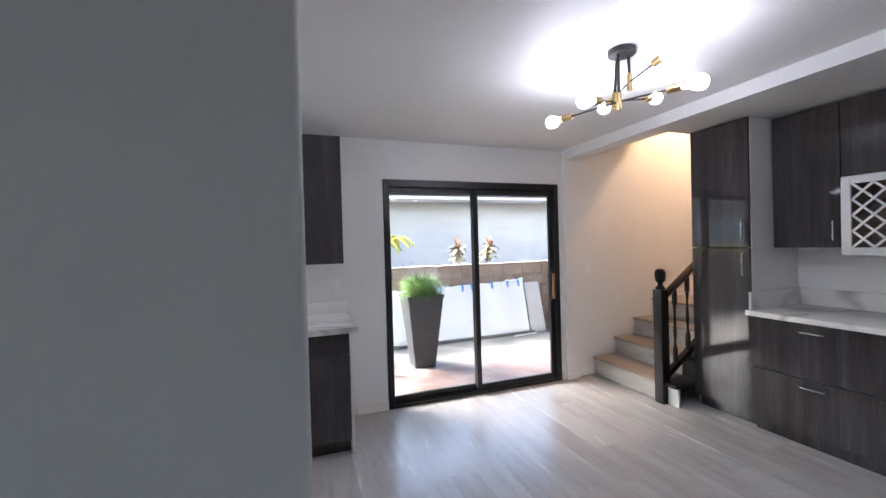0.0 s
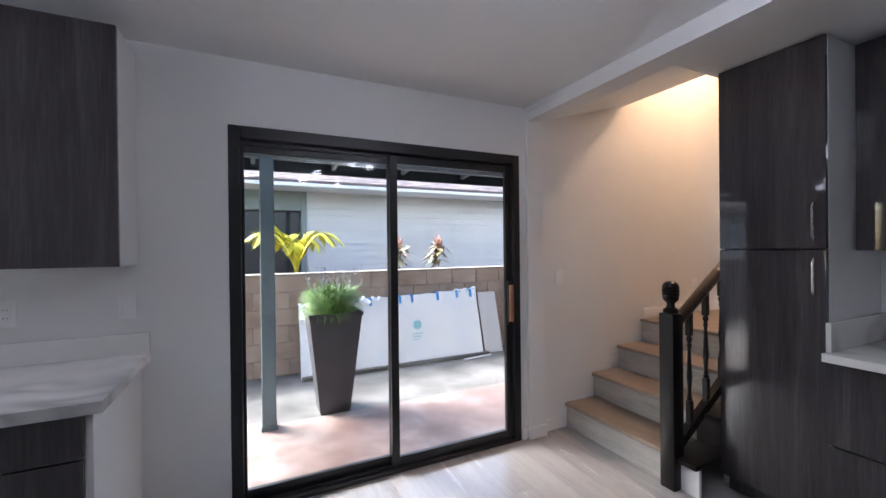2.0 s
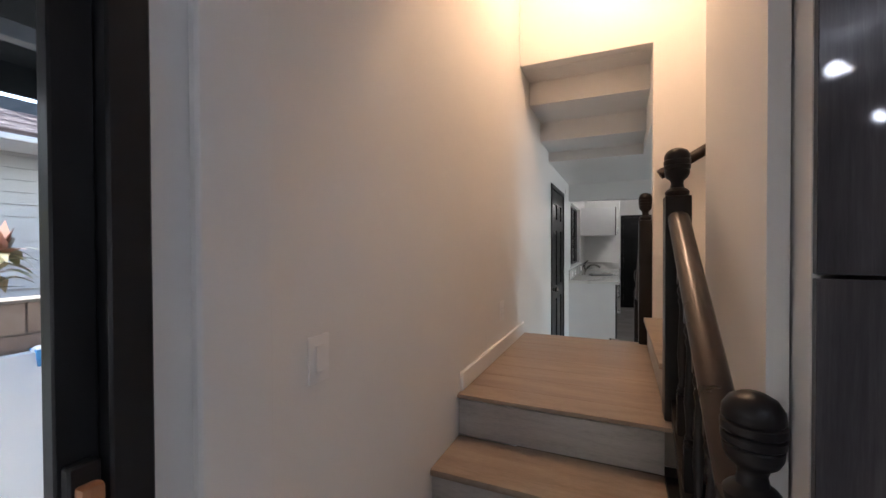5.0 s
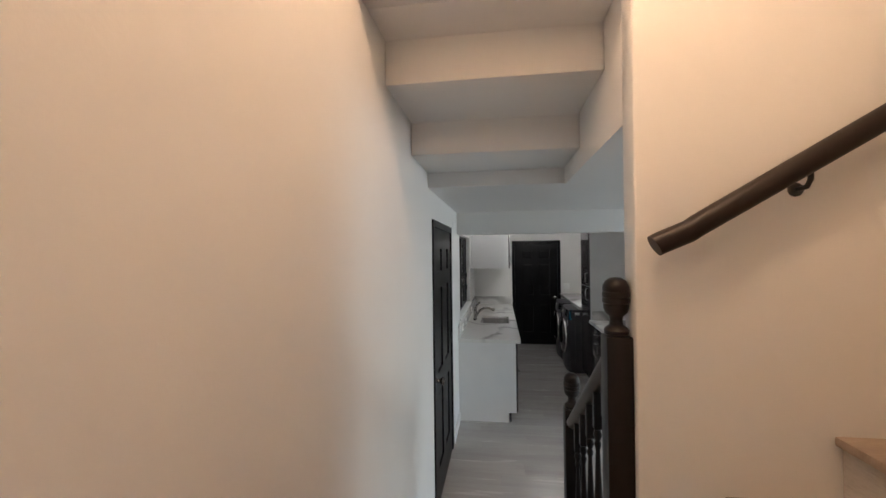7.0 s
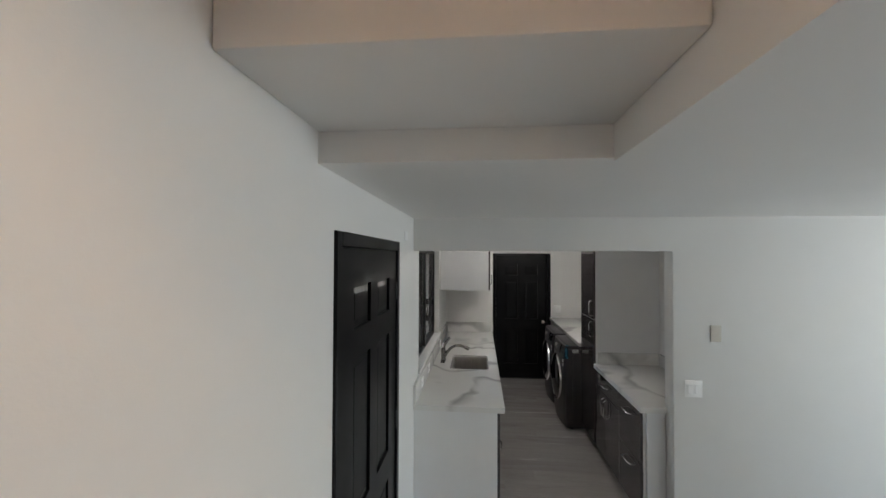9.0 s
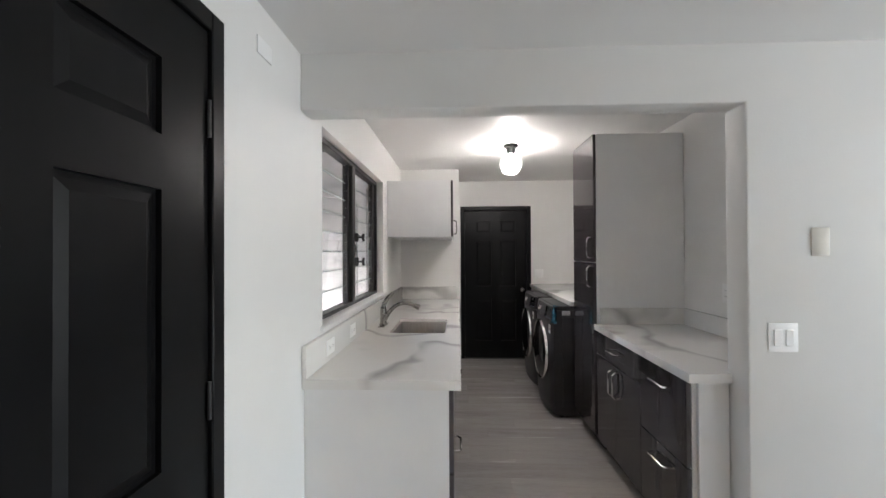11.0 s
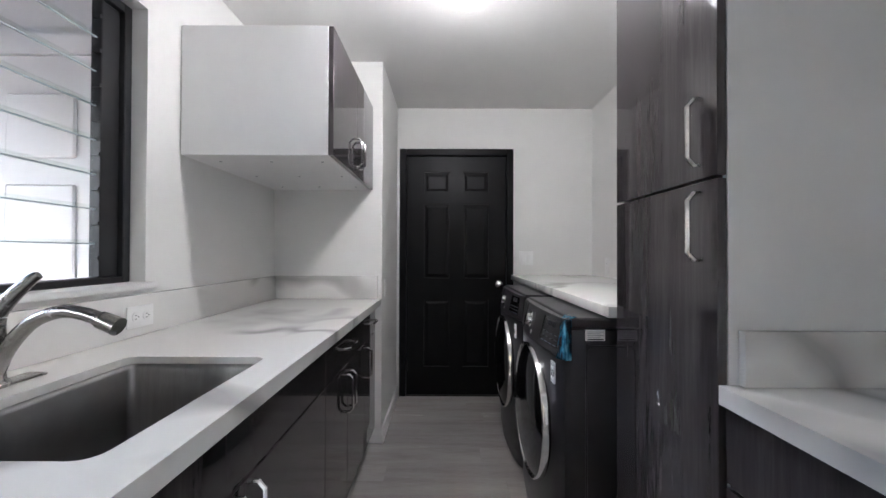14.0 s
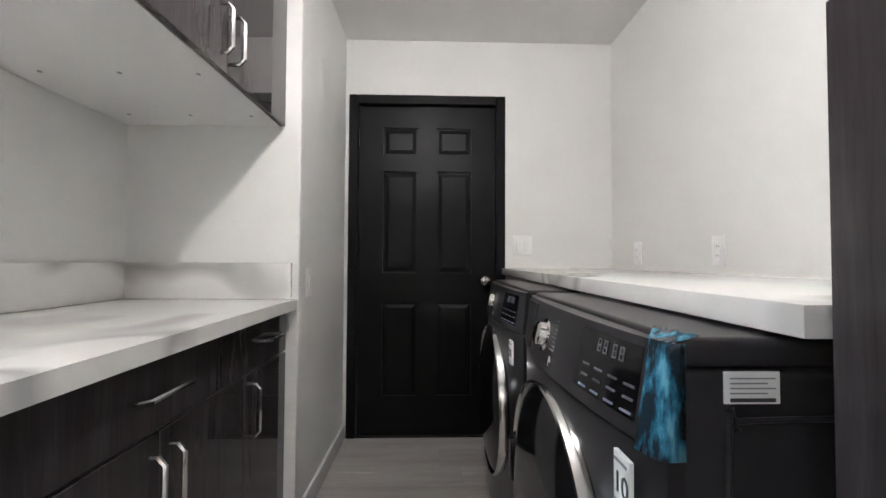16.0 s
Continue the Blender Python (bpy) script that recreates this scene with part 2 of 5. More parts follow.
def quartz_material():
    """Polished white quartz with soft grey veins."""
    m = material("white_quartz", (0.8, 0.79, 0.77), 0.14)
    c = place_coords(m, (1.0, 1.0, 1.0))
    warp = node(m, "ShaderNodeTexNoise", Scale=1.3, Detail=2.0, Roughness=0.5)
    link(m, c, warp.inputs["Vector"])
    mixv = m.node_tree.nodes.new("ShaderNodeVectorMath")
    mixv.operation = 'MULTIPLY_ADD'
    mixv.inputs[1].default_value = (0.9, 0.9, 0.9)
    link(m, warp.outputs["Color"], mixv.inputs[0])
    link(m, c, mixv.inputs[2])
    vein = noise_tex(m, mixv.outputs[0], 1.15, 2, 0.5)
    veins = ramp(m, vein, [(0.462, (0, 0, 0)), (0.496, (1, 1, 1)), (0.504, (1, 1, 1)), (0.55, (0, 0, 0))])
    patch = ramp(m, noise_tex(m, c, 1.7, 2), [(0.36, (0, 0, 0)), (0.56, (1, 1, 1))])
    mul = m.node_tree.nodes.new("ShaderNodeMath")
    mul.operation = 'MULTIPLY'
    link(m, veins, mul.inputs[0])
    link(m, patch, mul.inputs[1])
    cloud = noise_tex(m, c, 5, 4)
    add = m.node_tree.nodes.new("ShaderNodeMath")
    add.operation = 'MULTIPLY_ADD'
    add.inputs[1].default_value = 0.10
    link(m, cloud, add.inputs[0])
    link(m, mul.outputs[0], add.inputs[2])
    link(m, ramp(m, add.outputs[0], [(0.0, (0.80, 0.79, 0.765)), (1.0, (0.43, 0.42, 0.41))]), bsdf(m).inputs["Base Color"])
    return m


def pane_material(name, tint):
    """Window glass: clear, with the mirror image that its angle gives."""
    m = bpy.data.materials.new(name)
    m.use_nodes = True
    nt = m.node_tree
    nt.nodes.remove(nt.nodes["Principled BSDF"])
    clear = nt.nodes.new("ShaderNodeBsdfTransparent")
    clear.inputs[0].default_value = (*tint, 1)
    gloss = nt.nodes.new("ShaderNodeBsdfGlossy")
    gloss.inputs["Roughness"].default_value = 0.01
    face = nt.nodes.new("ShaderNodeLayerWeight")
    face.inputs[0].default_value = 0.5
    power = nt.nodes.new("ShaderNodeMath")
    power.operation = 'POWER'
    power.inputs[1].default_value = 5.0
    fres = nt.nodes.new("ShaderNodeMath")
    fres.operation = 'MULTIPLY_ADD'
    fres.inputs[1].default_value, fres.inputs[2].default_value = 0.6, 0.022
    nt.links.new(face.outputs["Facing"], power.inputs[0])
    nt.links.new(power.outputs[0], fres.inputs[0])
    mix = nt.nodes.new("ShaderNodeMixShader")
    nt.links.new(fres.outputs[0], mix.inputs[0])
    nt.links.new(clear.outputs[0], mix.inputs[1])
    nt.links.new(gloss.outputs[0], mix.inputs[2])
    nt.links.new(mix.outputs[0], nt.nodes["Material Output"].inputs[0])
    return m


def glow(name, color, strength):
    m = bpy.data.materials.new(name)
    m.use_nodes = True
    b = m.node_tree.nodes["Principled BSDF"]
    b.inputs["Base Color"].default_value = (0.9, 0.9, 0.88, 1)
    b.inputs["Emission Color"].default_value = (*color, 1)
    b.inputs["Emission Strength"].default_value = strength
    return m


laminate = laminate_material()
floor_oak = plank_material("grey_oak_plank", [(0.3, (0.35, 0.326, 0.31)), (0.5, (0.445, 0.424, 0.406)), (0.7, (0.515, 0.497, 0.482))], 0.23, (3.2, 0.35, 1))
tread_oak = plank_material("tan_oak_tread", [(0.3, (0.22, 0.168, 0.125)), (0.5, (0.32, 0.25, 0.193)), (0.7, (0.41, 0.333, 0.262))], 0.36, (5.0, 0.7, 1))
riser_oak = plank_material("pale_oak_riser", [(0.25, (0.24, 0.225, 0.205)), (0.5, (0.43, 0.41, 0.38)), (0.7, (0.54, 0.52, 0.485))], 0.4, (1, 0.7, 5.0))
quartz = quartz_material()
pane_clear = pane_material("clear_glass", (0.94, 0.96, 0.95))
bulb_glow = glow("bulb_glow", (0.90, 0.93, 1.10), BULB)
lamp_glow = glow("lamp_glow", (1.01, 0.955, 0.92), SHADE)
shade_glass = material("shade_glass", (0.9, 0.9, 0.9), 0.2)
bsdf(shade_glass).inputs["Alpha"].default_value = 0.18
bsdf(shade_glass).inputs["Emission Color"].default_value = (0.95, 0.95, 1.0, 1)
bsdf(shade_glass).inputs["Emission Strength"].default_value = 0.12
upper_glow = glow("upper_lamp_glow", (1.0, 0.63, 0.39), UPPER)


# ---- building helpers ----
BASE = {}


def thing(name, label, category, loc=(0, 0, 0), rz=0, local=False, group="", kind=""):
    """An empty at a thing's base. local: its parts are built round that base, else in world coordinates."""
    e = new(name)
    e.empty_display_size = 0.1
    e.matrix_basis = pose(*loc, 0, 0, rz)
    BASE[e] = Vector((0, 0, 0)) if local else Vector(loc)
    return tagged(e, label, category, group, kind)


def finish(bm, name, mat, sharp=38):
    me = bpy.data.meshes.new(name)
    bmesh.ops.recalc_face_normals(bm, faces=bm.faces[:])
    bm.to_mesh(me)
    bm.free()
    me.materials.append(mat)
    me.shade_smooth()
    me.set_sharp_from_angle(angle=radians(sharp))
    return me


def part(name, bm, mat, parent=None, label="", kind="", sharp=38):
    o = new(name, finish(bm, name, mat, sharp))
    if parent is not None:
        o.parent = parent
        o.location = -BASE[parent]
    BASE[o] = Vector((0, 0, 0))
    return tagged(o, label, "", "", kind)


def structure(name, bm, mat, label, category):
    return tagged(part(name, bm, mat), label, category, "", "structure")


def box(bm, x0, x1, y0, y1, z0, z1, bevel=0.0, segs=1):
    c = Matrix.Translation(((x0 + x1) / 2, (y0 + y1) / 2, (z0 + z1) / 2)) @ Matrix.Diagonal((abs(x1 - x0), abs(y1 - y0), abs(z1 - z0), 1))
    r = bmesh.ops.create_cube(bm, size=1, matrix=c)
    if bevel:
        edges = list({e for v in r["verts"] for e in v.link_edges})
        bmesh.ops.bevel(bm, geom=edges, offset=bevel, segments=segs, affect='EDGES', profile=0.6)
    return bm


def B(*boxes, bevel=0.0, segs=1):
    bm = bmesh.new()
    for b in boxes:
        box(bm, *b, bevel=bevel, segs=segs)
    return bm


def lathe(bm, profile, centre=(0, 0, 0), seg=20, turn=None):
    """Turns a profile of (radius, height) round the upright axis."""
    m = Matrix.Translation(centre) @ (turn or Matrix.Identity(4))
    rings = []
    for r, z in profile:
        rings.append([bm.verts.new(m @ Vector((r * math.cos(2 * math.pi * i / seg), r * math.sin(2 * math.pi * i / seg), z))) for i in range(seg)])
    for a, b in zip(rings, rings[1:]):
        for i in range(seg):
            bm.faces.new((a[i], a[(i + 1) % seg], b[(i + 1) % seg], b[i]))
    if profile[0][0] > 1e-4:
        bm.faces.new(rings[0][::-1])
    if profile[-1][0] > 1e-4:
        bm.faces.new(rings[-1])
    return bm


def sweep(bm, pts, radius, seg=10, taper=None, flat=1.0):
    """A rod along pts; taper: a radius for each point."""
    pts = [Vector(p) for p in pts]
    rings, up = [], Vector((0, 0, 1))
    for i, p in enumerate(pts):
        d = (pts[min(i + 1, len(pts) - 1)] - pts[max(i - 1, 0)]).normalized()
        side = d.cross(up if abs(d.z) < 0.95 else Vector((1, 0, 0))).normalized()
        top = side.cross(d).normalized()
        r = taper[i] if taper else radius
        rings.append([bm.verts.new(p + (side * math.cos(a) + top * math.sin(a) * flat) * r) for a in [2 * math.pi * (k + 0.5) / seg for k in range(seg)]])
    for a, b in zip(rings, rings[1:]):
        for k in range(seg):
            bm.faces.new((a[k], a[(k + 1) % seg], b[(k + 1) % seg], b[k]))
    bm.faces.new(rings[0][::-1])
    bm.faces.new(rings[-1])
    return bm


def smooth(pts, n=5):
    """A soft curve through pts."""
    p = [Vector(q) for q in pts]
    p = [2 * p[0] - p[1]] + p + [2 * p[-1] - p[-2]]
    out = []
    for a, b, c, d in zip(p, p[1:], p[2:], p[3:]):
        for k in range(n):
            t = k / n
            out.append(0.5 * (2 * b + (c - a) * t + (2 * a - 5 * b + 4 * c - d) * t * t + (3 * b - a - 3 * c + d) * t ** 3))
    return out + [p[-2]]


def prism(bm, outline, axis, a, b):
    """Pulls a flat outline along an axis from a to b. The outline holds the other two coordinates."""
    def at(p, v):
        return (v, p[0], p[1]) if axis == "x" else (p[0], v, p[1]) if axis == "y" else (p[0], p[1], v)
    lo = [bm.verts.new(at(p, a)) for p in outline]
    hi = [bm.verts.new(at(p, b)) for p in outline]
    n = len(outline)
    for i in range(n):
        bm.faces.new((lo[i], lo[(i + 1) % n], hi[(i + 1) % n], hi[i]))
    bm.faces.new(lo[::-1])
    bm.faces.new(hi)
    return bm


def softened(bm, width):
    """Rounds every edge a little, as plaster corners are."""
    bmesh.ops.recalc_face_normals(bm, faces=bm.faces[:])
    bmesh.ops.bevel(bm, geom=bm.edges[:], offset=width, segments=2, affect='EDGES', profile=0.5)
    return bm


# ---- the rooms ----
WALL = "white painted wall with a light orange-peel texture"
north = structure("wall_north", B((-3.5, -2.12, 3.33, 3.45, 0, 2.4), (-2.12, -0.67, 3.33, 3.45, 0, 1.03), (-2.12, -0.67, 3.33, 3.45, 1.995, 2.4),
                                  (-0.67, 0.70, 3.33, 3.45, 0, 2.4), (0.70, 2.545, 3.33, 3.45, 2.05, 2.4), (2.545, 2.76, 3.33, 3.45, 0, 2.4)), wall_paint, WALL, "wall")
structure("wall_pilaster", B((2.605, 2.757, 3.306, 3.33, 0, 2.32), bevel=0.006), wall_paint, "shallow white pilaster under the ceiling beam", "wall")
structure("wall_stair_north", prism(bmesh.new(), [(2.76, -0.2), (6.548, -0.2), (6.548, 2.091), (7.602, 2.091), (7.602, -0.2), (8.435, -0.2), (8.435, 5.2), (2.76, 5.2)], "y", 3.355, 3.475), wall_paint, "tall white painted wall beside the stairs", "wall")
structure("wall_laundry_north", B((8.435, 10.02, 3.355, 3.475, -0.2, 1.085), (8.435, 10.02, 3.355, 3.475, 2.066, 2.6), (10.02, 11.1, 3.355, 3.475, -0.2, 2.6)), wall_paint, WALL, "wall")
structure("wall_kitchen_east", B((3.77, 4.0, -3.5, 2.335, 0, 5.2)), wall_paint, WALL, "wall")
structure("wall_stair_south", B((3.30, 4.0, 2.338, 2.38, 0, 2.56), (3.52, 4.0, 2.338, 2.38, 2.56, 5.2)), wall_paint, WALL, "wall")
structure("wall_stairwell_west", B((3.52, 3.62, 2.38, 3.355, 2.56, 5.2)), wall_paint, WALL, "wall")
structure("wall_stairwell_east", softened(prism(bmesh.new(), [(-3.5, -0.2), (2.485, -0.2), (2.485, 2.74), (3.355, 2.74), (3.355, 5.2), (-3.5, 5.2)], "x", 5.10, 5.21), 0.007), wall_paint, "white painted wall carrying the stair handrail", "wall")
structure("wall_stairwell_south", B((4.0, 5.10, -3.6, -3.5, 0, 5.2)), wall_paint, WALL, "wall")
structure("wall_hall_east", softened(prism(bmesh.new(), [(-3.0, 0), (1.518, 0), (1.518, 2.045), (3.355, 2.045), (3.355, 2.6), (-3.0, 2.6)], "x", 8.165, 8.295), 0.009), wall_paint, "white wall with a wide opening to the laundry", "wall")
structure("wall_hall_south", B((5.21, 5.6, -3.12, -3.0, 0, 2.6), (5.6, 7.8, -3.12, -3.0, 0, 0.7), (5.6, 7.8, -3.12, -3.0, 2.0, 2.6), (7.8, 8.295, -3.12, -3.0, 0, 2.6)), wall_paint, WALL, "wall")
structure("wall_laundry_south", B((8.295, 12.03, 0.93, 1.05, 0, 2.6)), wall_paint, WALL, "wall")
structure("wall_laundry_east", prism(bmesh.new(), [(1.05, 0), (1.707, 0), (1.707, 2.06), (2.655, 2.06), (2.655, 0), (3.475, 0), (3.475, 2.6), (1.05, 2.6)], "x", 11.91, 12.03), wall_paint, WALL, "wall")
structure("wall_laundry_return", B((11.1, 11.907, 2.675, 3.475, 0, 2.6), bevel=0.004), wall_paint, "white wall return beside the laundry door", "wall")
structure("wall_kitchen_west", B((-3.62, -3.5, -3.5, 3.45, 0, 2.4)), wall_paint, WALL, "wall")
structure("wall_kitchen_south", B((-3.5, -1.35, -3.62, -3.5, 0, 2.4), (-1.35, -0.55, -3.62, -3.5, 0, 0.9), (-1.35, -0.55, -3.62, -3.5, 2.0, 2.4), (-0.55, 3.77, -3.62, -3.5, 0, 2.4)), wall_paint, WALL, "wall")
structure("wall_partition", B((-3.5, -0.017, 0.265, 0.37, 0, 2.4), bevel=0.012, segs=3), wall_paint, "end of a white painted partition wall", "wall")
structure("ceiling", B((-3.62, 2.60, -3.62, 3.45, 2.4, 2.5)), ceiling_paint, "smooth white painted kitchen ceiling", "ceiling")
structure("ceiling_beam", prism(bmesh.new(), [(2.62, 3.33), (2.565, 0.9), (2.465, -3.5), (2.62, -3.5), (2.715, 0.9), (2.77, 3.33)], "z", 2.31, 2.42), ceiling_paint, "low white painted ceiling beam", "beam")
structure("ceiling_over_cabinets", B((2.61, 3.77, -3.5, 2.378, 2.368, 2.5), (2.61, 2.765, 2.378, 3.33, 2.368, 2.5)), ceiling_paint, "lowered white soffit over the kitchen cabinets", "ceiling")
structure("ceiling_stair_slope", prism(bmesh.new(), [(2.765, 2.335), (3.52, 2.545), (3.62, 2.57), (3.62, 2.7), (2.765, 2.7)], "y", 2.38, 3.355), ceiling_paint, "sloping white soffit over the first steps", "ceiling")
structure("ceiling_stairwell", B((3.5, 5.25, -3.6, 3.475, 5.2, 5.3)), ceiling_paint, "white ceiling high over the stairwell", "ceiling")
structure("ceiling_stair_steps", softened(prism(bmesh.new(), [(5.21, 2.74), (5.43, 2.74), (5.43, 2.555), (5.92, 2.555), (5.92, 2.38), (6.41, 2.38), (6.41, 3.1), (5.21, 3.1)], "y", 2.48, 3.355), 0.008), ceiling_paint, "white ceiling stepping down over the stairs", "ceiling")
structure("ceiling_hall", B((5.21, 6.41, -3.12, 2.48, 2.275, 3.1), (6.41, 8.165, -3.12, 3.355, 2.285, 3.1)), ceiling_paint, "white painted hall ceiling", "ceiling")
structure("ceiling_laundry", B((8.165, 12.03, 0.93, 3.475, 2.6, 2.7), (8.295, 11.91, 1.05, 3.355, 2.40, 2.6)), ceiling_paint, "white painted laundry ceiling", "ceiling")


def baseboard(name, *boxes):
    return structure(name, B(*boxes, bevel=0.006), trim_paint, "white painted baseboard", "baseboard")


baseboard("baseboard_1", (0.42, 0.70, 3.314, 3.33, 0, 0.09))
baseboard("baseboard_2", (2.55, 2.60, 3.312, 3.33, 0, 0.09), (2.60, 2.762, 3.29, 3.306, 0, 0.09), (2.762, 2.985, 3.339, 3.355, 0, 0.09))
baseboard("baseboard_3", (3.87, 5.16, 3.337, 3.355, 0.76, 0.85))
baseboard("baseboard_4", (6.05, 6.54, 3.339, 3.355, 0, 0.09), (7.65, 8.2, 3.339, 3.355, 0, 0.09))
baseboard("baseboard_5", (8.149, 8.165, -3.0, 1.50, 0, 0.09))
baseboard("baseboard_6", (11.10, 11.9, 2.659, 2.675, 0, 0.09), (11.084, 11.10, 2.66, 2.75, 0, 0.09))
baseboard("baseboard_7", (5.21, 5.226, -3.0, 2.47, 0, 0.09))


# ---- stairs ----
RISE = 0.19


def step(parent, x0, x1, z, y0, y1, face):
    """One step: a tread with a rounded nose and the riser under it; face: -1 faces west, 1 east."""
    nose = x0 if face < 0 else x1
    part("tread", B((x0 - 0.022 * (face < 0), x1 + 0.022 * (face > 0), y0, y1, z - 0.028, z), bevel=0.008, segs=2), tread_oak, parent, "tan wood-grain stair tread")
    part("riser", B((nose, nose + 0.014 * -face, y0, y1, z - RISE, z - 0.029)), riser_oak, parent, "pale grey wood-grain riser")


def side_step(parent, x0, x1, z, face, first):
    """The black painted end of a step, outside the railing."""
    a, b = (x0 - 0.03, x1 + 0.005) if face < 0 else (x0 - 0.005, x1 + 0.03)
    south = 2.336 if first and face < 0 else 2.384
    part("tread_end", B((a, b, south, 2.528, z - 0.03, z), bevel=0.006, segs=2), black_stain, parent, "black painted end of the tread")
    n0, n1 = (x0, x0 + 0.02) if face < 0 else (x1 - 0.02, x1)
    part("riser_end", B((n0, n1, south + 0.002, 2.526, z - RISE + 0.001, z - 0.031)), trim_paint if first else black_stain, parent, "white riser end" if first else "black riser end")


entry = thing("staircase", "short stair with tan treads and pale grey risers", "stairs", (3.0, 2.9, 0))
for i, x in enumerate((3.0, 3.284, 3.568)):
    step(entry, x, x + 0.284, RISE * (i + 1), 2.53, 3.352, -1)
    side_step(entry, x, x + 0.284, RISE * (i + 1), -1, i == 0)
part("riser", B((3.853, 3.867, 2.53, 3.352, 0.571, 0.731)), riser_oak, entry, "pale grey wood-grain riser")
down = thing("staircase", "short stair going down to the hall, tan treads", "stairs", (6.0, 2.9, 0))
for i, x in enumerate((6.022, 5.738, 5.454)):
    step(down, x - 0.284, x, RISE * (i + 1), 2.53, 3.352, 1)
    side_step(down, x - 0.284, x, RISE * (i + 1), 1, i == 0)
part("riser", B((5.156, 5.17, 2.53, 3.352, 0.571, 0.731)), riser_oak, down, "pale grey wood-grain riser")
landing = structure("floor_landing", B((3.87, 5.155, 2.385, 3.354, 0.60, 0.742)), mortar, "tan plank landing between two short stairs", "floor")
edges = [3.833, 3.98, 4.16, 4.34, 4.52, 4.70, 4.88, 5.06, 5.192]
for x0, x1 in zip(edges, edges[1:]):
    part("plank", B((x0 + 0.0004, x1 - 0.0004, 2.385, 3.353, 0.742, 0.76), bevel=0.0015), tread_oak, landing)
up = thing("staircase", "steep stair to the upper floor with tan treads", "stairs", (4.5, 2.4, 0.76))
for i in range(10):
    y = 2.516 - 0.286 * i
    z = 0.76 + RISE * (i + 1)
    part("tread", B((4.003, 5.097, y - 0.29, y + 0.022, z - 0.028, z), bevel=0.008, segs=2), tread_oak, up, "tan wood-grain stair tread")
    part("riser", B((4.003, 5.097, y - 0.014, y, z - RISE, z - 0.029)), riser_oak, up, "pale grey wood-grain riser")
structure("floor_upper", B((4.003, 5.097, -3.5, -0.36, 2.5, 2.66)), tread_oak, "tan plank floor at the head of the stairs", "floor")


def newel(parent, x, y, z0, top, body=0.044):
    """A square post with a turned head."""
    bm = B((x - body, x + body, y - body, y + body, z0, top - 0.185), bevel=0.006, segs=2)
    part("newel_post", bm, black_stain, parent)
    s = body / 0.044
    prof = [(0.030 * s, 0), (0.040 * s, 0.006), (0.042 * s, 0.018), (0.036 * s, 0.026), (0.024 * s, 0.034), (0.021 * s, 0.05), (0.024 * s, 0.062), (0.036 * s, 0.072), (0.042 * s, 0.085),
            (0.043 * s, 0.098), (0.0405 * s, 0.101), (0.045 * s, 0.105), (0.046 * s, 0.117), (0.0425 * s, 0.120), (0.046 * s, 0.124), (0.046 * s, 0.137), (0.0425 * s, 0.140), (0.045 * s, 0.145),
            (0.043 * s, 0.160), (0.034 * s, 0.175), (0.018 * s, 0.184), (0.0, 0.186)]
    part("newel_cap", lathe(bmesh.new(), prof, (x, y, top - 0.186), 24), black_stain, parent, "turned black finial")


def baluster(parent, x, y, z0, z1):
    """A turned stick: square blocks at both ends, a vase in the middle."""
    bm = bmesh.new()
    h = z1 - z0
    q = min(0.15, h * 0.22)
    box(bm, x - 0.016, x + 0.016, y - 0.016, y + 0.016, z0, z0 + q, 0.003)
    box(bm, x - 0.016, x + 0.016, y - 0.016, y + 0.016, z1 - q, z1, 0.003)
    m = h - 2 * q
    prof = [(0.010, 0), (0.016, 0.02), (0.017, 0.035), (0.010, 0.055), (0.015, 0.075), (0.009, 0.10), (0.012, 0.25), (0.016, 0.36), (0.013, 0.50), (0.0085, 0.80), (0.014, 0.86), (0.009, 0.89), (0.017, 0.94), (0.015, 0.97), (0.010, 1.0)]
    lathe(bm, [(r, p * m) for r, p in prof], (x, y, z0 + q), 12)
    part("baluster", bm, black_stain, parent)


def railing(x_low, x_high, y, z_low_top, z_high_top, label, body=0.044):
    """A short stair railing between two turned newel posts."""
    r = thing("stair_railing", label, "railing", (x_low, y, 0))
    newel(r, x_low, y, 0, z_low_top, body)
    newel(r, x_high, y, 0.76, z_high_top, body)
    s = 1 if x_high > x_low else -1
    xa, xb = x_low + 0.044 * s, x_high - 0.044 * s
    za, zb = z_low_top - 0.245, z_high_top - 0.27
    part("handrail", sweep(bmesh.new(), [(xa, y, za), (xa + 0.3 * (xb - xa), y, za + 0.3 * (zb - za)), (xb, y, zb)], 0.036, 12, flat=0.85), brown_stain, r, "dark brown rounded rail")
    sa, sb = 0.24, 0.24 + (zb - za)
    part("shoe_rail", prism(bmesh.new(), [(xa, sa - 0.04), (xb, sb - 0.04), (xb, sb + 0.02), (xa, sa + 0.02)], "y", y - 0.022, y + 0.022), black_stain, r)
    for k in range(5):
        f = (k + 0.75) / 5.4
        x = xa + f * (xb - xa)
        baluster(r, x, y, sa + f * (sb - sa), za + f * (zb - za) - 0.02)
    return r


railing(2.985, 3.935, 2.483, 1.19, 1.80, "black stained railing with turned balusters beside kitchen steps")
railing(6.0, 5.165, 2.525, 1.215, 1.774, "black stained railing with turned balusters beside hall steps", 0.040)

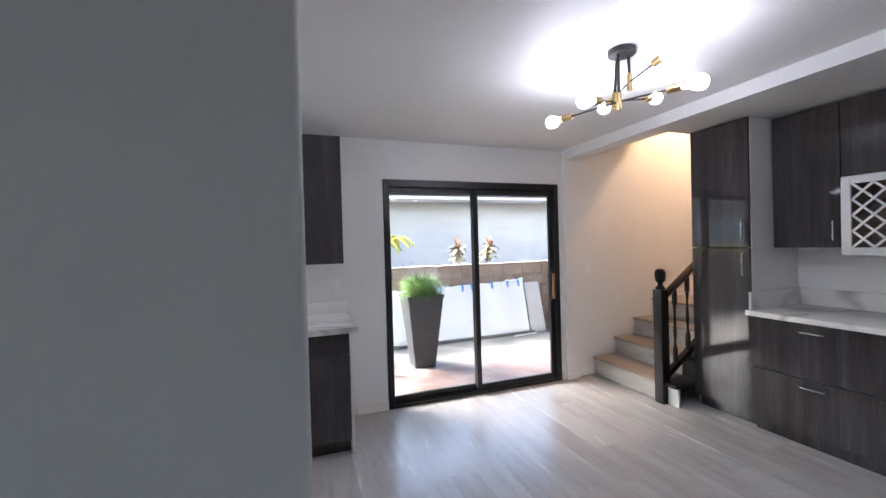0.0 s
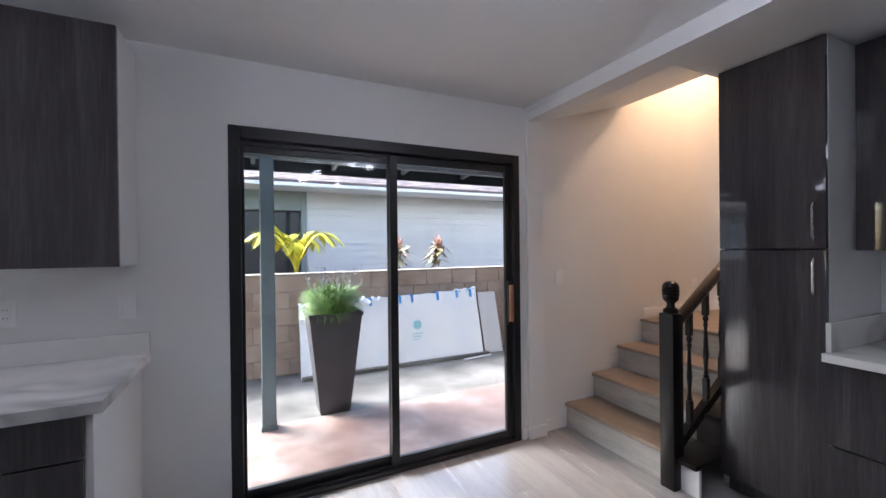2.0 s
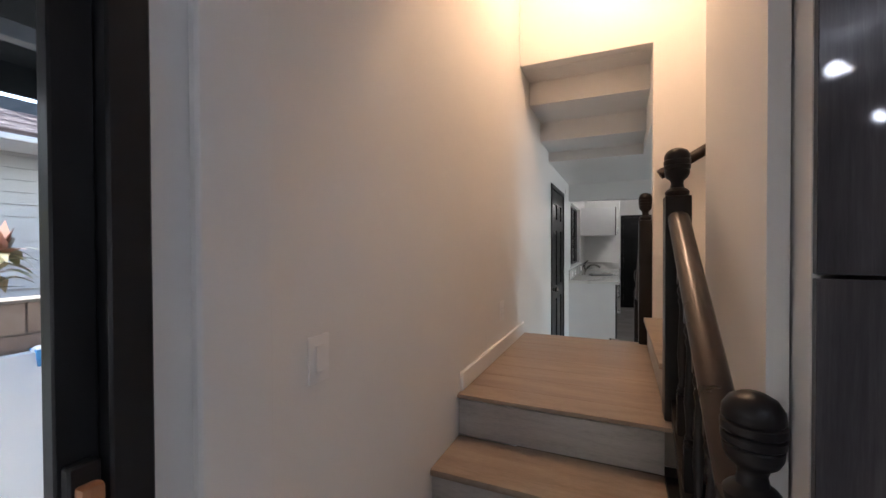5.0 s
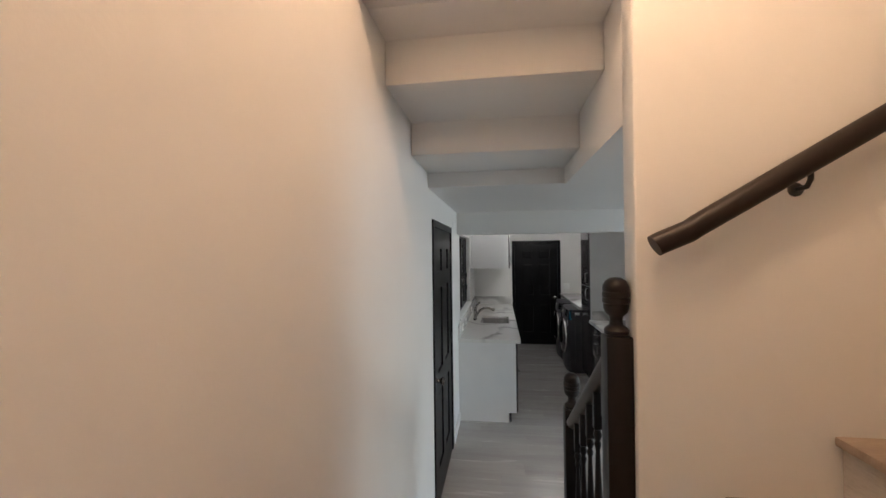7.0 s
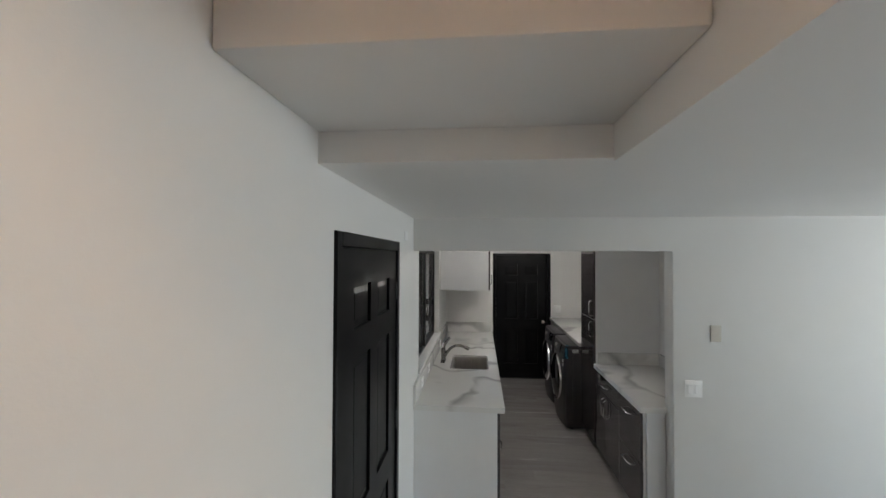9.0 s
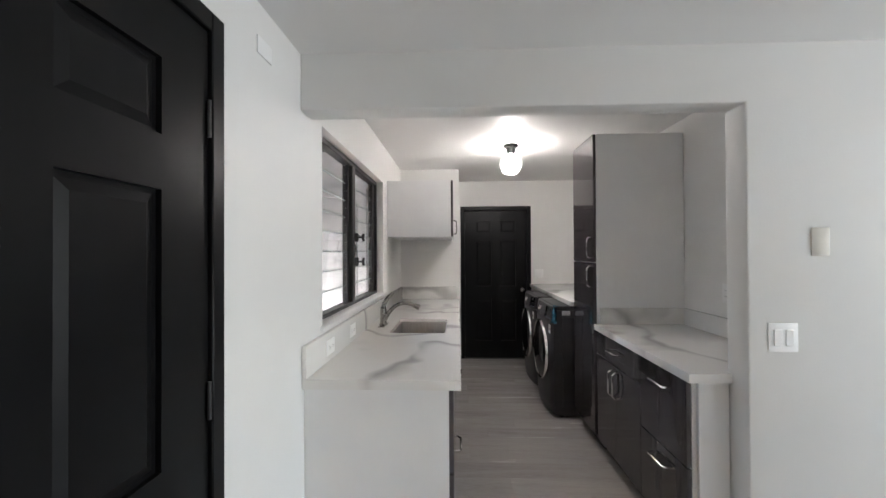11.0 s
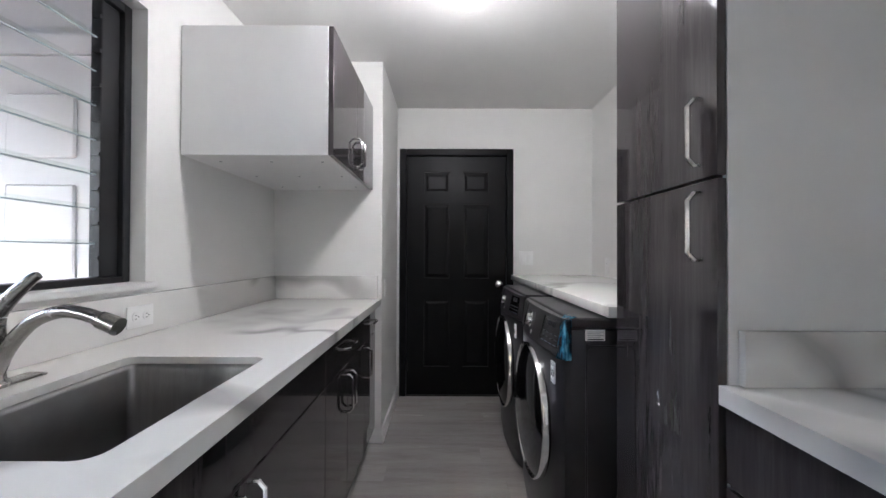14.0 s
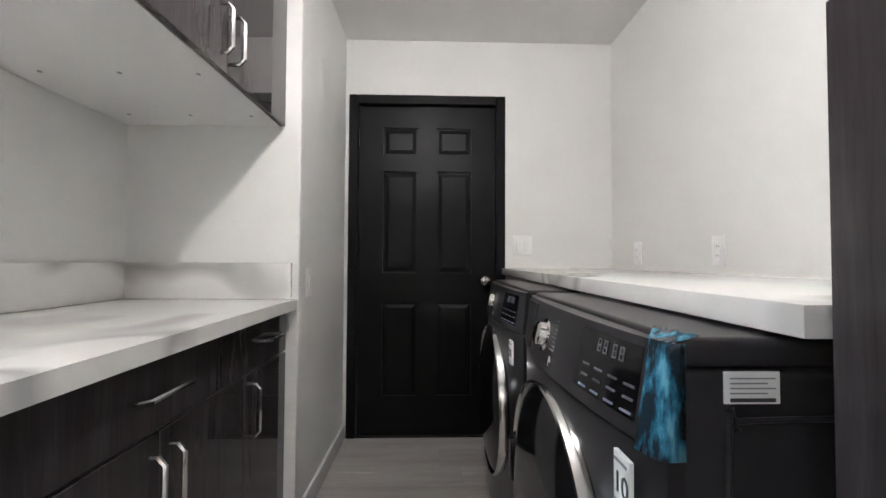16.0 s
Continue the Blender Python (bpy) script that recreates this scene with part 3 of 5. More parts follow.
grip = thing("wall_handrail", "dark brown wall handrail rising along the upper stair", "handrail", (5.04, 2.4, 1.86))
part("rail", sweep(bmesh.new(), [(5.04, 2.452, 1.870), (5.04, 2.440, 1.877), (5.04, 2.360, 1.911), (5.04, 2.340, 1.925), (5.04, 1.869, 2.205), (5.04, 0.4, 3.09)], 0.031, 14, flat=1.05), rail_stain, grip)
for y in (2.05, 1.0):
    z = 1.918 + (2.352 - y) * 0.59
    bm = sweep(bmesh.new(), [(5.04, y, z - 0.025), (5.041, y, z - 0.05), (5.055, y, z - 0.068), (5.095, y, z - 0.07)], 0.007, 8)
    lathe(bm, [(0.02, 0), (0.02, 0.005), (0.014, 0.008)], (5.10, y, z - 0.07), 14, Matrix.Rotation(radians(-90), 4, 'Y'))
    part("bracket", bm, black_metal, grip, "black metal bracket")


# ---- doors ----
def panel_door(name, label, loc, rz, w, h, knob_x, zs, back=0.0):
    """A black six-panel door in its frame, facing local -y; loc: the middle of the opening at the floor; zs: the panels' heights; back: how far the leaf stands proud of its rebate."""
    d = thing(name, label, "door", loc, rz, True, kind="structure")
    f = 0.055
    part("door_frame", B((-w / 2 - f, -w / 2, -0.012, 0.10, 0, h + f), (w / 2, w / 2 + f, -0.012, 0.10, 0, h + f), (-w / 2, w / 2, -0.012, 0.10, h, h + f), bevel=0.004), black_paint, d)
    part("door_stop", B((-w / 2, -w / 2 + 0.012, 0.068 - back, 0.085 - back, 0.01, h), (w / 2 - 0.012, w / 2, 0.068 - back, 0.085 - back, 0.01, h), (-w / 2 + 0.012, w / 2 - 0.012, 0.068 - back, 0.085 - back, h - 0.012, h)), black_paint, d)
    leaf = part("leaf", B((-w / 2 + 0.003, w / 2 - 0.003, 0.040 - back, 0.066 - back, 0.008, h - 0.003)), black_paint, d)
    stile, mid = w * 0.178, w * 0.137
    xs = [(-w / 2 + stile, -mid / 2), (mid / 2, w / 2 - stile)]
    bm = bmesh.new()
    edge = [(-w / 2 + 0.003, -w / 2 + stile), (-mid / 2, mid / 2), (w / 2 - stile, w / 2 - 0.003)]
    for a, b in edge:
        box(bm, a, b, 0.026 - back, 0.041 - back, 0.008, h - 0.003)
    lines = [0.008] + [v for z in zs for v in z] + [h - 0.003]
    for a, b in zip(lines[::2], lines[1::2]):
        for x0, x1 in xs:
            box(bm, x0, x1, 0.026 - back, 0.041 - back, a, b)
    part("leaf_face", bm, black_paint, leaf)
    for x0, x1 in xs:
        for z0, z1 in zs:
            bm = bmesh.new()
            g = 0.012
            ring = [(x0 + 0.004, z0 + 0.004, x1 - 0.004, z1 - 0.004, 0.0398 - back), (x0 + g, z0 + g, x1 - g, z1 - g, 0.0398 - back), (x0 + g + 0.022, z0 + g + 0.022, x1 - g - 0.022, z1 - g - 0.022, 0.0335 - back)]
            loops = [[bm.verts.new(v) for v in ((a, y, b), (c, y, b), (c, y, e), (a, y, e))] for a, b, c, e, y in ring]
            for p, q in zip(loops, loops[1:]):
                for i in range(4):
                    bm.faces.new((p[i], p[(i + 1) % 4], q[(i + 1) % 4], q[i]))
            bm.faces.new(loops[-1])
            part("door_panel", bm, black_paint, leaf, sharp=5)
    bm = bmesh.new()
    lathe(bm, [(0.030, 0), (0.030, 0.006), (0.013, 0.010), (0.012, 0.03), (0.024, 0.038), (0.029, 0.05), (0.026, 0.062), (0.012, 0.068), (0, 0.069)], (knob_x, 0.030 - back, 0.93), 20, Matrix.Rotation(radians(90), 4, 'X'))
    part("door_knob", bm, nickel, leaf, "satin nickel round knob")
    side = -1 if knob_x > 0 else 1
    for z in (0.25, 1.05, 1.80):
        x = side * (w / 2 - 0.004)
        part("hinge", lathe(B((x - 0.012, x + 0.012, 0.026 - back, 0.032 - back, z - 0.045, z + 0.045)), [(0.006, -0.05), (0.006, 0.05)], (x, 0.022 - back, z), 10), black_metal, d)
    part("threshold", B((-w / 2, w / 2, 0.0, 0.10, 0, 0.007)), black_paint, d)
    return d


panel_door("door_1", "black six-panel door at the end of the laundry", (11.91, 2.181, 0), -90, 0.838, 2.005, 0.36, [(0.24, 0.80), (0.98, 1.60), (1.70, 1.87)])
panel_door("door_2", "black six-panel door in the hall wall", (7.075, 3.355, 0), 0, 0.945, 2.035, -0.41, [(0.24, 0.80), (0.95, 1.585), (1.71, 1.885)], 0.026)

# sliding glass door
slider = thing("door_3", "black aluminium sliding glass door to the patio", "sliding door", (1.62, 3.36, 0), kind="structure")
part("outer_frame", B((0.70, 0.757, 3.318, 3.445, 0, 2.05), (2.488, 2.545, 3.318, 3.445, 0, 2.05), (0.757, 2.488, 3.318, 3.445, 1.985, 2.05), (0.757, 2.488, 3.318, 3.445, 0, 0.028), bevel=0.004), aluminium, slider)
part("track", B((0.757, 2.488, 3.345, 3.355, 0.028, 0.042), (0.757, 2.488, 3.385, 3.395, 0.028, 0.042), (0.757, 2.488, 3.368, 3.376, 1.962, 1.985)), aluminium, slider)


def sash(x0, x1, y, name, first=0.05):
    s = part(name, B((x0, x0 + first, y, y + 0.03, 0.04, 1.972), (x1 - 0.05, x1, y, y + 0.03, 0.04, 1.972), (x0 + first, x1 - 0.05, y, y + 0.03, 1.925, 1.972), (x0 + first, x1 - 0.05, y, y + 0.03, 0.04, 0.085), bevel=0.003), aluminium, slider)
    p = part("pane", B((x0 + first - 0.005, x1 - 0.045, y + 0.012, y + 0.018, 0.08, 1.93)), pane_clear, s)
    p.visible_shadow = False
    return s


sash(0.757, 1.632, 3.385, "fixed_sash", 0.016)
moving = sash(1.582, 2.488, 3.345, "sliding_sash")
part("door_pull", B((2.449, 2.476, 3.305, 3.327, 0.865, 1.125), bevel=0.006, segs=2), handle_wood, moving, "reddish wooden pull")
part("pull_plate", B((2.444, 2.481, 3.326, 3.345, 0.84, 1.15), bevel=0.003), aluminium, moving)


def louvre_window(name, label, x0, x1, z0, z1, y, mull, glass_n, channel=0.075):
    """A pair of louvred sashes in a black frame, with winders on the middle post."""
    w = thing(name, label, "window", ((x0 + x1) / 2, y, z0), kind="structure")
    f = 0.032
    part("window_frame", B((x0, x0 + f, y - 0.03, y + 0.03, z0, z1), (x1 - f, x1, y - 0.03, y + 0.03, z0, z1), (x0 + f, x1 - f, y - 0.03, y + 0.03, z1 - f, z1), (x0 + f, x1 - f, y - 0.03, y + 0.03, z0, z0 + f * 0.7), bevel=0.003), aluminium, w)
    lo, hi = 0.058, 0.050
    post = part("mullion", B((mull - 0.022, mull + hi, y - 0.035, y + 0.03, z0 + f * 0.7, z1 - f), bevel=0.004), aluminium, w)
    for a, b in ((x0 + f, x0 + f + channel), (mull - lo, mull - 0.024), (x1 - f - channel, x1 - f)):
        part("louvre_channel", B((a, b, y - 0.012, y + 0.026, z0 + f * 0.7, z1 - f), bevel=0.003), aluminium, w)
    for zc in (z0 + (z1 - z0) * 0.30, z0 + (z1 - z0) * 0.47):
        bm = B((mull + 0.014, mull + 0.042, y - 0.060, y - 0.035, zc - 0.03, zc + 0.03), bevel=0.004)
        sweep(bm, [(mull + 0.028, y - 0.06, zc), (mull + 0.028, y - 0.095, zc)], 0.007, 8)
        sweep(bm, [(mull + 0.028, y - 0.098, zc - 0.027), (mull + 0.028, y - 0.092, zc), (mull + 0.028, y - 0.098, zc + 0.027)], 0.009, 8)
        part("winder", bm, aluminium, post)
    part("latch", sweep(bmesh.new(), [(mull - 0.03, y - 0.05, z0 + 0.33 * (z1 - z0)), (mull - 0.028, y - 0.06, z0 + 0.40 * (z1 - z0)), (mull - 0.034, y - 0.05, z0 + 0.44 * (z1 - z0))], 0.006, 8), nickel, post)
    step_z = (z1 - z0 - 2 * f) / glass_n
    for a, b in ((x0 + f + channel - 0.005, mull - lo), (mull + hi, x1 - f - channel + 0.005)):
        for k in range(glass_n):
            za = z0 + f * 0.8 + k * step_z
            bm = bmesh.new()
            prism(bm, [(y + 0.004, za - 0.004), (y + 0.009, za - 0.004), (y + 0.002, za + step_z + 0.006), (y - 0.003, za + step_z + 0.006)], "x", a + 0.004, b - 0.004)
            p = part("pane", bm, pane_clear, w)
            p.visible_shadow = False
            part("pane_edge", B((a + 0.004, b - 0.004, y + 0.0035, y + 0.0095, za - 0.0085, za - 0.0045)), glass_edge, w)
            for x in (a + 0.008, b - 0.008):
                part("clip", B((x - 0.005, x + 0.005, y - 0.012, y + 0.014, za + step_z * 0.48, za + step_z * 0.48 + 0.012)), aluminium, w)
    return w


louvre_window("window_1", "black framed louvred glass window over the kitchen sink", -2.12, -0.67, 1.03, 1.995, 3.40, -1.395, 7, 0.012)
louvre_window("window_2", "black framed louvred glass window over the laundry sink", 8.435, 10.02, 1.085, 2.066, 3.44, 9.207, 8)
structure("window_sill", B((8.40, 10.06, 3.335, 3.41, 1.062, 1.084), bevel=0.006, segs=2), trim_paint, "white painted laundry window sill", "sill")
structure("window_sill", B((-2.18, -0.61, 3.30, 3.37, 1.005, 1.029), bevel=0.006, segs=2), trim_paint, "white painted kitchen window sill", "sill")


# ---- cabinets ----
def pull(length):
    """A bent bar pull along local x."""
    h = length / 2
    bm = bmesh.new()
    sweep(bm, [(-h, 0.0, 0), (-h, -0.018, 0), (-h + 0.016, -0.032, 0), (h - 0.016, -0.032, 0), (h, -0.018, 0), (h, 0.0, 0)], 0.006, 6)
    return finish(bm, "pull", chrome)


PULLS = {}


def cabinet(label, loc, rz, w, depth, z0, z1, fronts, toe=0.0, group="", body_mat=None, name="cabinet"):
    """Local: x along the front from 0 to w, the front faces -y. fronts: (x0, x1, z0, z1, pull), where pull is ('h' or 'v', x, z, length)."""
    c = thing(name, label, "cabinet", (loc[0], loc[1], loc[2]), rz, True, group)
    b = body_mat or white_board
    t = 0.018
    for panel, bx in (("side_panel", (0, t, 0.022, depth, z0 + toe, z1)), ("side_panel", (w - t, w, 0.022, depth, z0 + toe, z1)), ("back_panel", (t, w - t, depth - t, depth, z0 + toe, z1)),
                      ("bottom_panel", (t, w - t, 0.022, depth - t, z0 + toe, z0 + toe + t)), ("top_panel", (t, w - t, 0.022, depth - t, z1 - t, z1))):
        part(panel, B(bx, bevel=0.001), b, c)
    if toe:
        part("toe_kick", B((0.002, w - 0.002, 0.075, 0.09, z0, z0 + toe)), laminate, c)
    for x0, x1, a, e, handle in fronts:
        d = part("drawer_front" if handle and handle[0] == 'h' else "door", B((x0 + 0.0015, x1 - 0.0015, 0, 0.020, a + 0.0015, e - 0.0015), bevel=0.0012), laminate, c)
        if handle:
            kind, hx, hz, length = handle
            if length not in PULLS:
                PULLS[length] = pull(length)
            p = new("handle", PULLS[length])
            p.parent = d
            p.matrix_basis = pose(hx, 0, hz, 0, 90 if kind == 'v' else 0, 0)
            tagged(p, "bent satin chrome pull")
            BASE[p] = Vector((0, 0, 0))
    return c


def slab(name, label, boxes, bevel=0.004, hole=None):
    """A quartz slab; hole: a cut-out (x0, x1, y0, y1) whose corners are rounded."""
    bm = B(*boxes, bevel=bevel, segs=2)
    if hole:
        r, z0, z1 = 0.032, boxes[0][4], boxes[0][5]
        for cx, cy, sx, sy in ((hole[0], hole[2], 1, 1), (hole[1], hole[2], -1, 1), (hole[1], hole[3], -1, -1), (hole[0], hole[3], 1, -1)):
            arc = [(cx + sx * r * (1 - math.sin(radians(18 * k))), cy + sy * r * (1 - math.cos(radians(18 * k)))) for k in range(6)]
            prism(bm, [(cx, cy)] + arc, "z", z0, z1)
    o = part(name, bm, quartz)
    return tagged(o, label, "countertop" if name == "countertop" else "backsplash")


DARK = "dark wood-grain "
# kitchen, window side (front faces -y)
cabinet(DARK + "base cabinet with a drawer and two doors", (-0.42, 2.68, 0), 0, 0.72, 0.645, 0, 0.862,
        [(0, 0.72, 0.708, 0.855, ('h', 0.37, 0.80, 0.13)), (0, 0.36, 0.105, 0.703, ('v', 0.325, 0.62, 0.13)), (0.36, 0.72, 0.105, 0.703, ('v', 0.395, 0.62, 0.13))], 0.1, "kitchen base cabinets")
cabinet(DARK + "narrow base cabinet with drawer and pull-out", (-0.87, 2.68, 0), 0, 0.45, 0.645, 0, 0.862,
        [(0, 0.45, 0.708, 0.855, ('h', 0.22, 0.79, 0.13)), (0, 0.45, 0.105, 0.703, ('h', 0.22, 0.66, 0.13))], 0.1, "kitchen base cabinets")
cabinet(DARK + "sink base cabinet with two doors", (-1.80, 2.68, 0), 0, 0.93, 0.645, 0, 0.62,
        [(0, 0.93, 0.708, 0.855, None), (0, 0.465, 0.105, 0.703, ('v', 0.43, 0.62, 0.13)), (0.465, 0.93, 0.105, 0.703, ('v', 0.50, 0.62, 0.13))], 0.1, "kitchen base cabinets")
cabinet(DARK + "base cabinet with a drawer and two doors", (-2.60, 2.68, 0), 0, 0.80, 0.645, 0, 0.862,
        [(0, 0.80, 0.708, 0.855, ('h', 0.40, 0.80, 0.13)), (0, 0.40, 0.105, 0.703, ('v', 0.365, 0.62, 0.13)), (0.40, 0.80, 0.105, 0.703, ('v', 0.435, 0.62, 0.13))], 0.1, "kitchen base cabinets")
tagged(part("end_panel", B((0.301, 0.321, 2.70, 3.328, 0, 0.862), bevel=0.001), white_board), "white end panel of the kitchen base cabinets", "panel")
slab("countertop", "white quartz kitchen countertop with soft grey veins", [(-3.49, -1.62, 2.645, 3.328, 0.863, 0.903), (-1.62, -0.95, 2.645, 2.79, 0.863, 0.903), (-1.62, -0.95, 3.13, 3.328, 0.863, 0.903), (-0.95, 0.36, 2.645, 3.328, 0.863, 0.903)], 0.0)
slab("backsplash", "low white quartz backsplash under the kitchen window", [(-3.49, 0.36, 3.308, 3.328, 0.904, 1.004)], 0.002)
cabinet(DARK + "two-door wall cabinet beside the window", (-0.51, 3.03, 0), 0, 0.825, 0.298, 1.33, 2.325,
        [(0, 0.4125, 1.33, 2.325, ('v', 0.385, 1.445, 0.11)), (0.4125, 0.825, 1.33, 2.325, ('v', 0.44, 1.445, 0.11))])


def basin(label, x0, x1, y0, y1, top, depth):
    s = thing("sink", label, "sink", ((x0 + x1) / 2, (y0 + y1) / 2, top - depth))
    t = 0.004
    r = 0.02
    bm = bmesh.new()
    loops = []
    for inset, z in ((0, top - 0.006), (0.004, top - 0.02), (0.008, top - depth + 0.02), (0.03, top - depth)):
        a, b, c, d = x0 + inset, x1 - inset, y0 + inset, y1 - inset
        ring = []
        for cx, cy, s0 in ((b - r, d - r, 0), (a + r, d - r, 90), (a + r, c + r, 180), (b - r, c + r, 270)):
            for k in range(4):
                ang = radians(s0 + 30 * k)
                ring.append(bm.verts.new((cx + r * math.cos(ang), cy + r * math.sin(ang), z)))
        loops.append(ring)
    for p, q in zip(loops, loops[1:]):
        for i in range(16):
            bm.faces.new((p[i], p[(i + 1) % 16], q[(i + 1) % 16], q[i]))
    bm.faces.new(loops[-1])
    bowl = part("bowl", bm, steel, s)
    bowl.modifiers.new("sheet", 'SOLIDIFY').thickness = t
    part("drain", lathe(bmesh.new(), [(0.045, 0), (0.045, 0.004), (0.035, 0.005), (0.030, 0.001), (0.0, 0.001)], ((x0 + x1) / 2, (y0 + y1) / 2, top - depth + 0.001), 20), chrome, s)
    return s


basin("stainless undermount kitchen sink below the counter", -1.62, -0.95, 2.79, 3.13, 0.866, 0.20)
tap = thing("faucet", "tall brushed nickel gooseneck kitchen faucet", "faucet", (-1.30, 3.22, 0.903))
part("base", lathe(bmesh.new(), [(0.028, 0), (0.028, 0.012), (0.021, 0.02), (0.020, 0.09), (0.017, 0.10), (0.014, 0.11)], (-1.30, 3.22, 0.904), 20), nickel, tap)
arc = [(-1.30, 3.22, 1.0)] + [(-1.30, 3.22 - 0.095 + 0.095 * math.cos(radians(a)), 1.18 + 0.095 * math.sin(radians(a))) for a in range(0, 181, 15)] + [(-1.30, 3.03, 1.10)]
part("spout", sweep(bmesh.new(), arc, 0.013, 12), nickel, tap)
part("lever", sweep(bmesh.new(), [(-1.28, 3.22, 0.965), (-1.25, 3.22, 0.975), (-1.22, 3.22, 1.01)], 0.008, 8), nickel, tap)
soap = thing("soap_dispenser", "small brushed nickel soap dispenser by the sink", "dispenser", (-1.08, 3.22, 0.903))
part("stem", lathe(bmesh.new(), [(0.020, 0), (0.020, 0.01), (0.011, 0.015), (0.010, 0.05)], (-1.08, 3.22, 0.904), 16), nickel, soap)
part("nozzle", sweep(bmesh.new(), [(-1.08, 3.22, 0.955), (-1.08, 3.19, 0.962), (-1.08, 3.15, 0.957)], 0.009, 8), nickel, soap)

# kitchen, tall cabinet and dresser side (front faces -x)
cabinet(DARK + "tall pantry cabinet with two doors, beside the stairs", (3.19, 2.332, 0), -90, 0.466, 0.578, 0, 2.362,
        [(0, 0.466, 0.105, 1.367, ('v', 0.425, 1.24, 0.17)), (0, 0.466, 1.372, 2.362, ('v', 0.425, 1.50, 0.17))], 0.1, name="pantry_cabinet")
for k, y in enumerate((1.862, 1.072, 0.282, -0.508)):
    cabinet(DARK + "base cabinet with two deep drawers", (3.15, y, 0), -90, 0.79, 0.618, 0, 0.862,
            [(0, 0.79, 0.487, 0.858, ('h', 0.395, 0.80, 0.14)), (0, 0.79, 0.105, 0.483, ('h', 0.395, 0.43, 0.14))], 0.1, "drawer cabinets along the wall")
slab("countertop", "white quartz countertop on the drawer cabinets", [(3.118, 3.768, -1.30, 1.862, 0.864, 0.902)])
slab("backsplash", "low white quartz backsplash behind the drawer cabinets", [(3.748, 3.768, -1.30, 1.842, 0.903, 1.035), (3.16, 3.768, 1.842, 1.862, 0.903, 1.035)], 0.002)
cabinet(DARK + "single-door wall cabinet beside the wine rack", (3.45, 1.855, 0), -90, 0.41, 0.318, 1.36, 2.355, [(0, 0.41, 1.36, 2.355, ('v', 0.375, 1.48, 0.13))], 0, "wall cabinets")
cabinet(DARK + "short wall cabinet above the wine rack", (3.45, 1.443, 0), -90, 0.76, 0.318, 1.84, 2.355, [(0, 0.76, 1.84, 2.355, None)], 0, "wall cabinets")
for y in (0.68, 0.07):
    cabinet(DARK + "wall cabinet over the quartz counter", (3.45, y, 0), -90, 0.60, 0.318, 1.36, 2.355, [(0, 0.60, 1.36, 2.355, ('v', 0.565, 1.48, 0.13))], 0, "wall cabinets")
rack = thing("wine_rack", "white lattice wine rack hung under a wall cabinet", "wine rack", (3.58, 1.06, 1.31))
part("rack_frame", B((3.425, 3.445, 1.385, 1.435, 1.312, 1.835), (3.425, 3.445, 0.685, 0.735, 1.312, 1.835), (3.425, 3.445, 0.735, 1.385, 1.785, 1.835), (3.425, 3.445, 0.735, 1.385, 1.312, 1.362), bevel=0.002), white_board, rack)
part("rack_box", B((3.445, 3.766, 1.417, 1.435, 1.312, 1.835), (3.445, 3.766, 0.685, 0.703, 1.312, 1.835), (3.445, 3.766, 0.703, 1.417, 1.312, 1.33), (3.445, 3.766, 0.703, 1.417, 1.817, 1.835), (3.75, 3.766, 0.703, 1.417, 1.33, 1.817)), rack_wood, rack, "wood-toned inside of the rack")
for k in range(10):
    for s in (1, -1):
        y0, z0 = 1.385 - k * 0.105 + 0.31, 1.362 if s > 0 else 1.785
        pts = []
        for f in [i / 12 for i in range(13)]:
            y, z = y0 - f * 0.423, z0 + s * f * 0.423
            if 0.737 < y < 1.383:
                pts.append((y, z))
        if len(pts) > 2:
            (ya, za), (yb, zb) = pts[0], pts[-1]
            n = Vector((-(zb - za), yb - ya)).normalized() * 0.007
            x = 3.427 if s > 0 else 3.434
            part("lattice_bar", prism(bmesh.new(), [(ya + n.x, za + n.y), (yb + n.x, zb + n.y), (yb - n.x, zb - n.y), (ya - n.x, za - n.y)], "x", x, x + 0.007), white_board, rack)

# ---- laundry, sink side (front faces -y) ----
LY = 2.712
cabinet(DARK + "base cabinet with two deep drawers and white end", (8.222, LY, 0), 0, 0.79, 0.63, 0, 0.862,
        [(0, 0.79, 0.487, 0.859, ('h', 0.395, 0.80, 0.16)), (0, 0.79, 0.105, 0.483, ('h', 0.395, 0.43, 0.16))], 0.1, "laundry base cabinets")
cabinet(DARK + "laundry sink cabinet with two doors", (9.014, LY, 0), 0, 1.02, 0.63, 0, 0.64,
        [(0, 0.43, 0.105, 0.703, ('v', 0.398, 0.61, 0.16)), (0.43, 1.02, 0.105, 0.703, ('v', 0.462, 0.61, 0.16)), (0, 1.02, 0.708, 0.859, None)], 0.1, "laundry base cabinets")
cabinet(DARK + "base cabinet with a drawer and two doors", (10.036, LY, 0), 0, 0.70, 0.63, 0, 0.862,
        [(0, 0.70, 0.708, 0.859, ('h', 0.32, 0.785, 0.16)), (0, 0.33, 0.105, 0.703, ('v', 0.298, 0.58, 0.16)), (0.33, 0.70, 0.105, 0.703, ('v', 0.362, 0.58, 0.16))], 0.1, "laundry base cabinets")
cabinet(DARK + "narrow base cabinet with a drawer over one door", (10.738, LY, 0), 0, 0.335, 0.63, 0, 0.862,
        [(0, 0.335, 0.708, 0.859, ('h', 0.17, 0.79, 0.13)), (0, 0.335, 0.105, 0.703, ('v', 0.04, 0.59, 0.16))], 0.1, "laundry base cabinets")
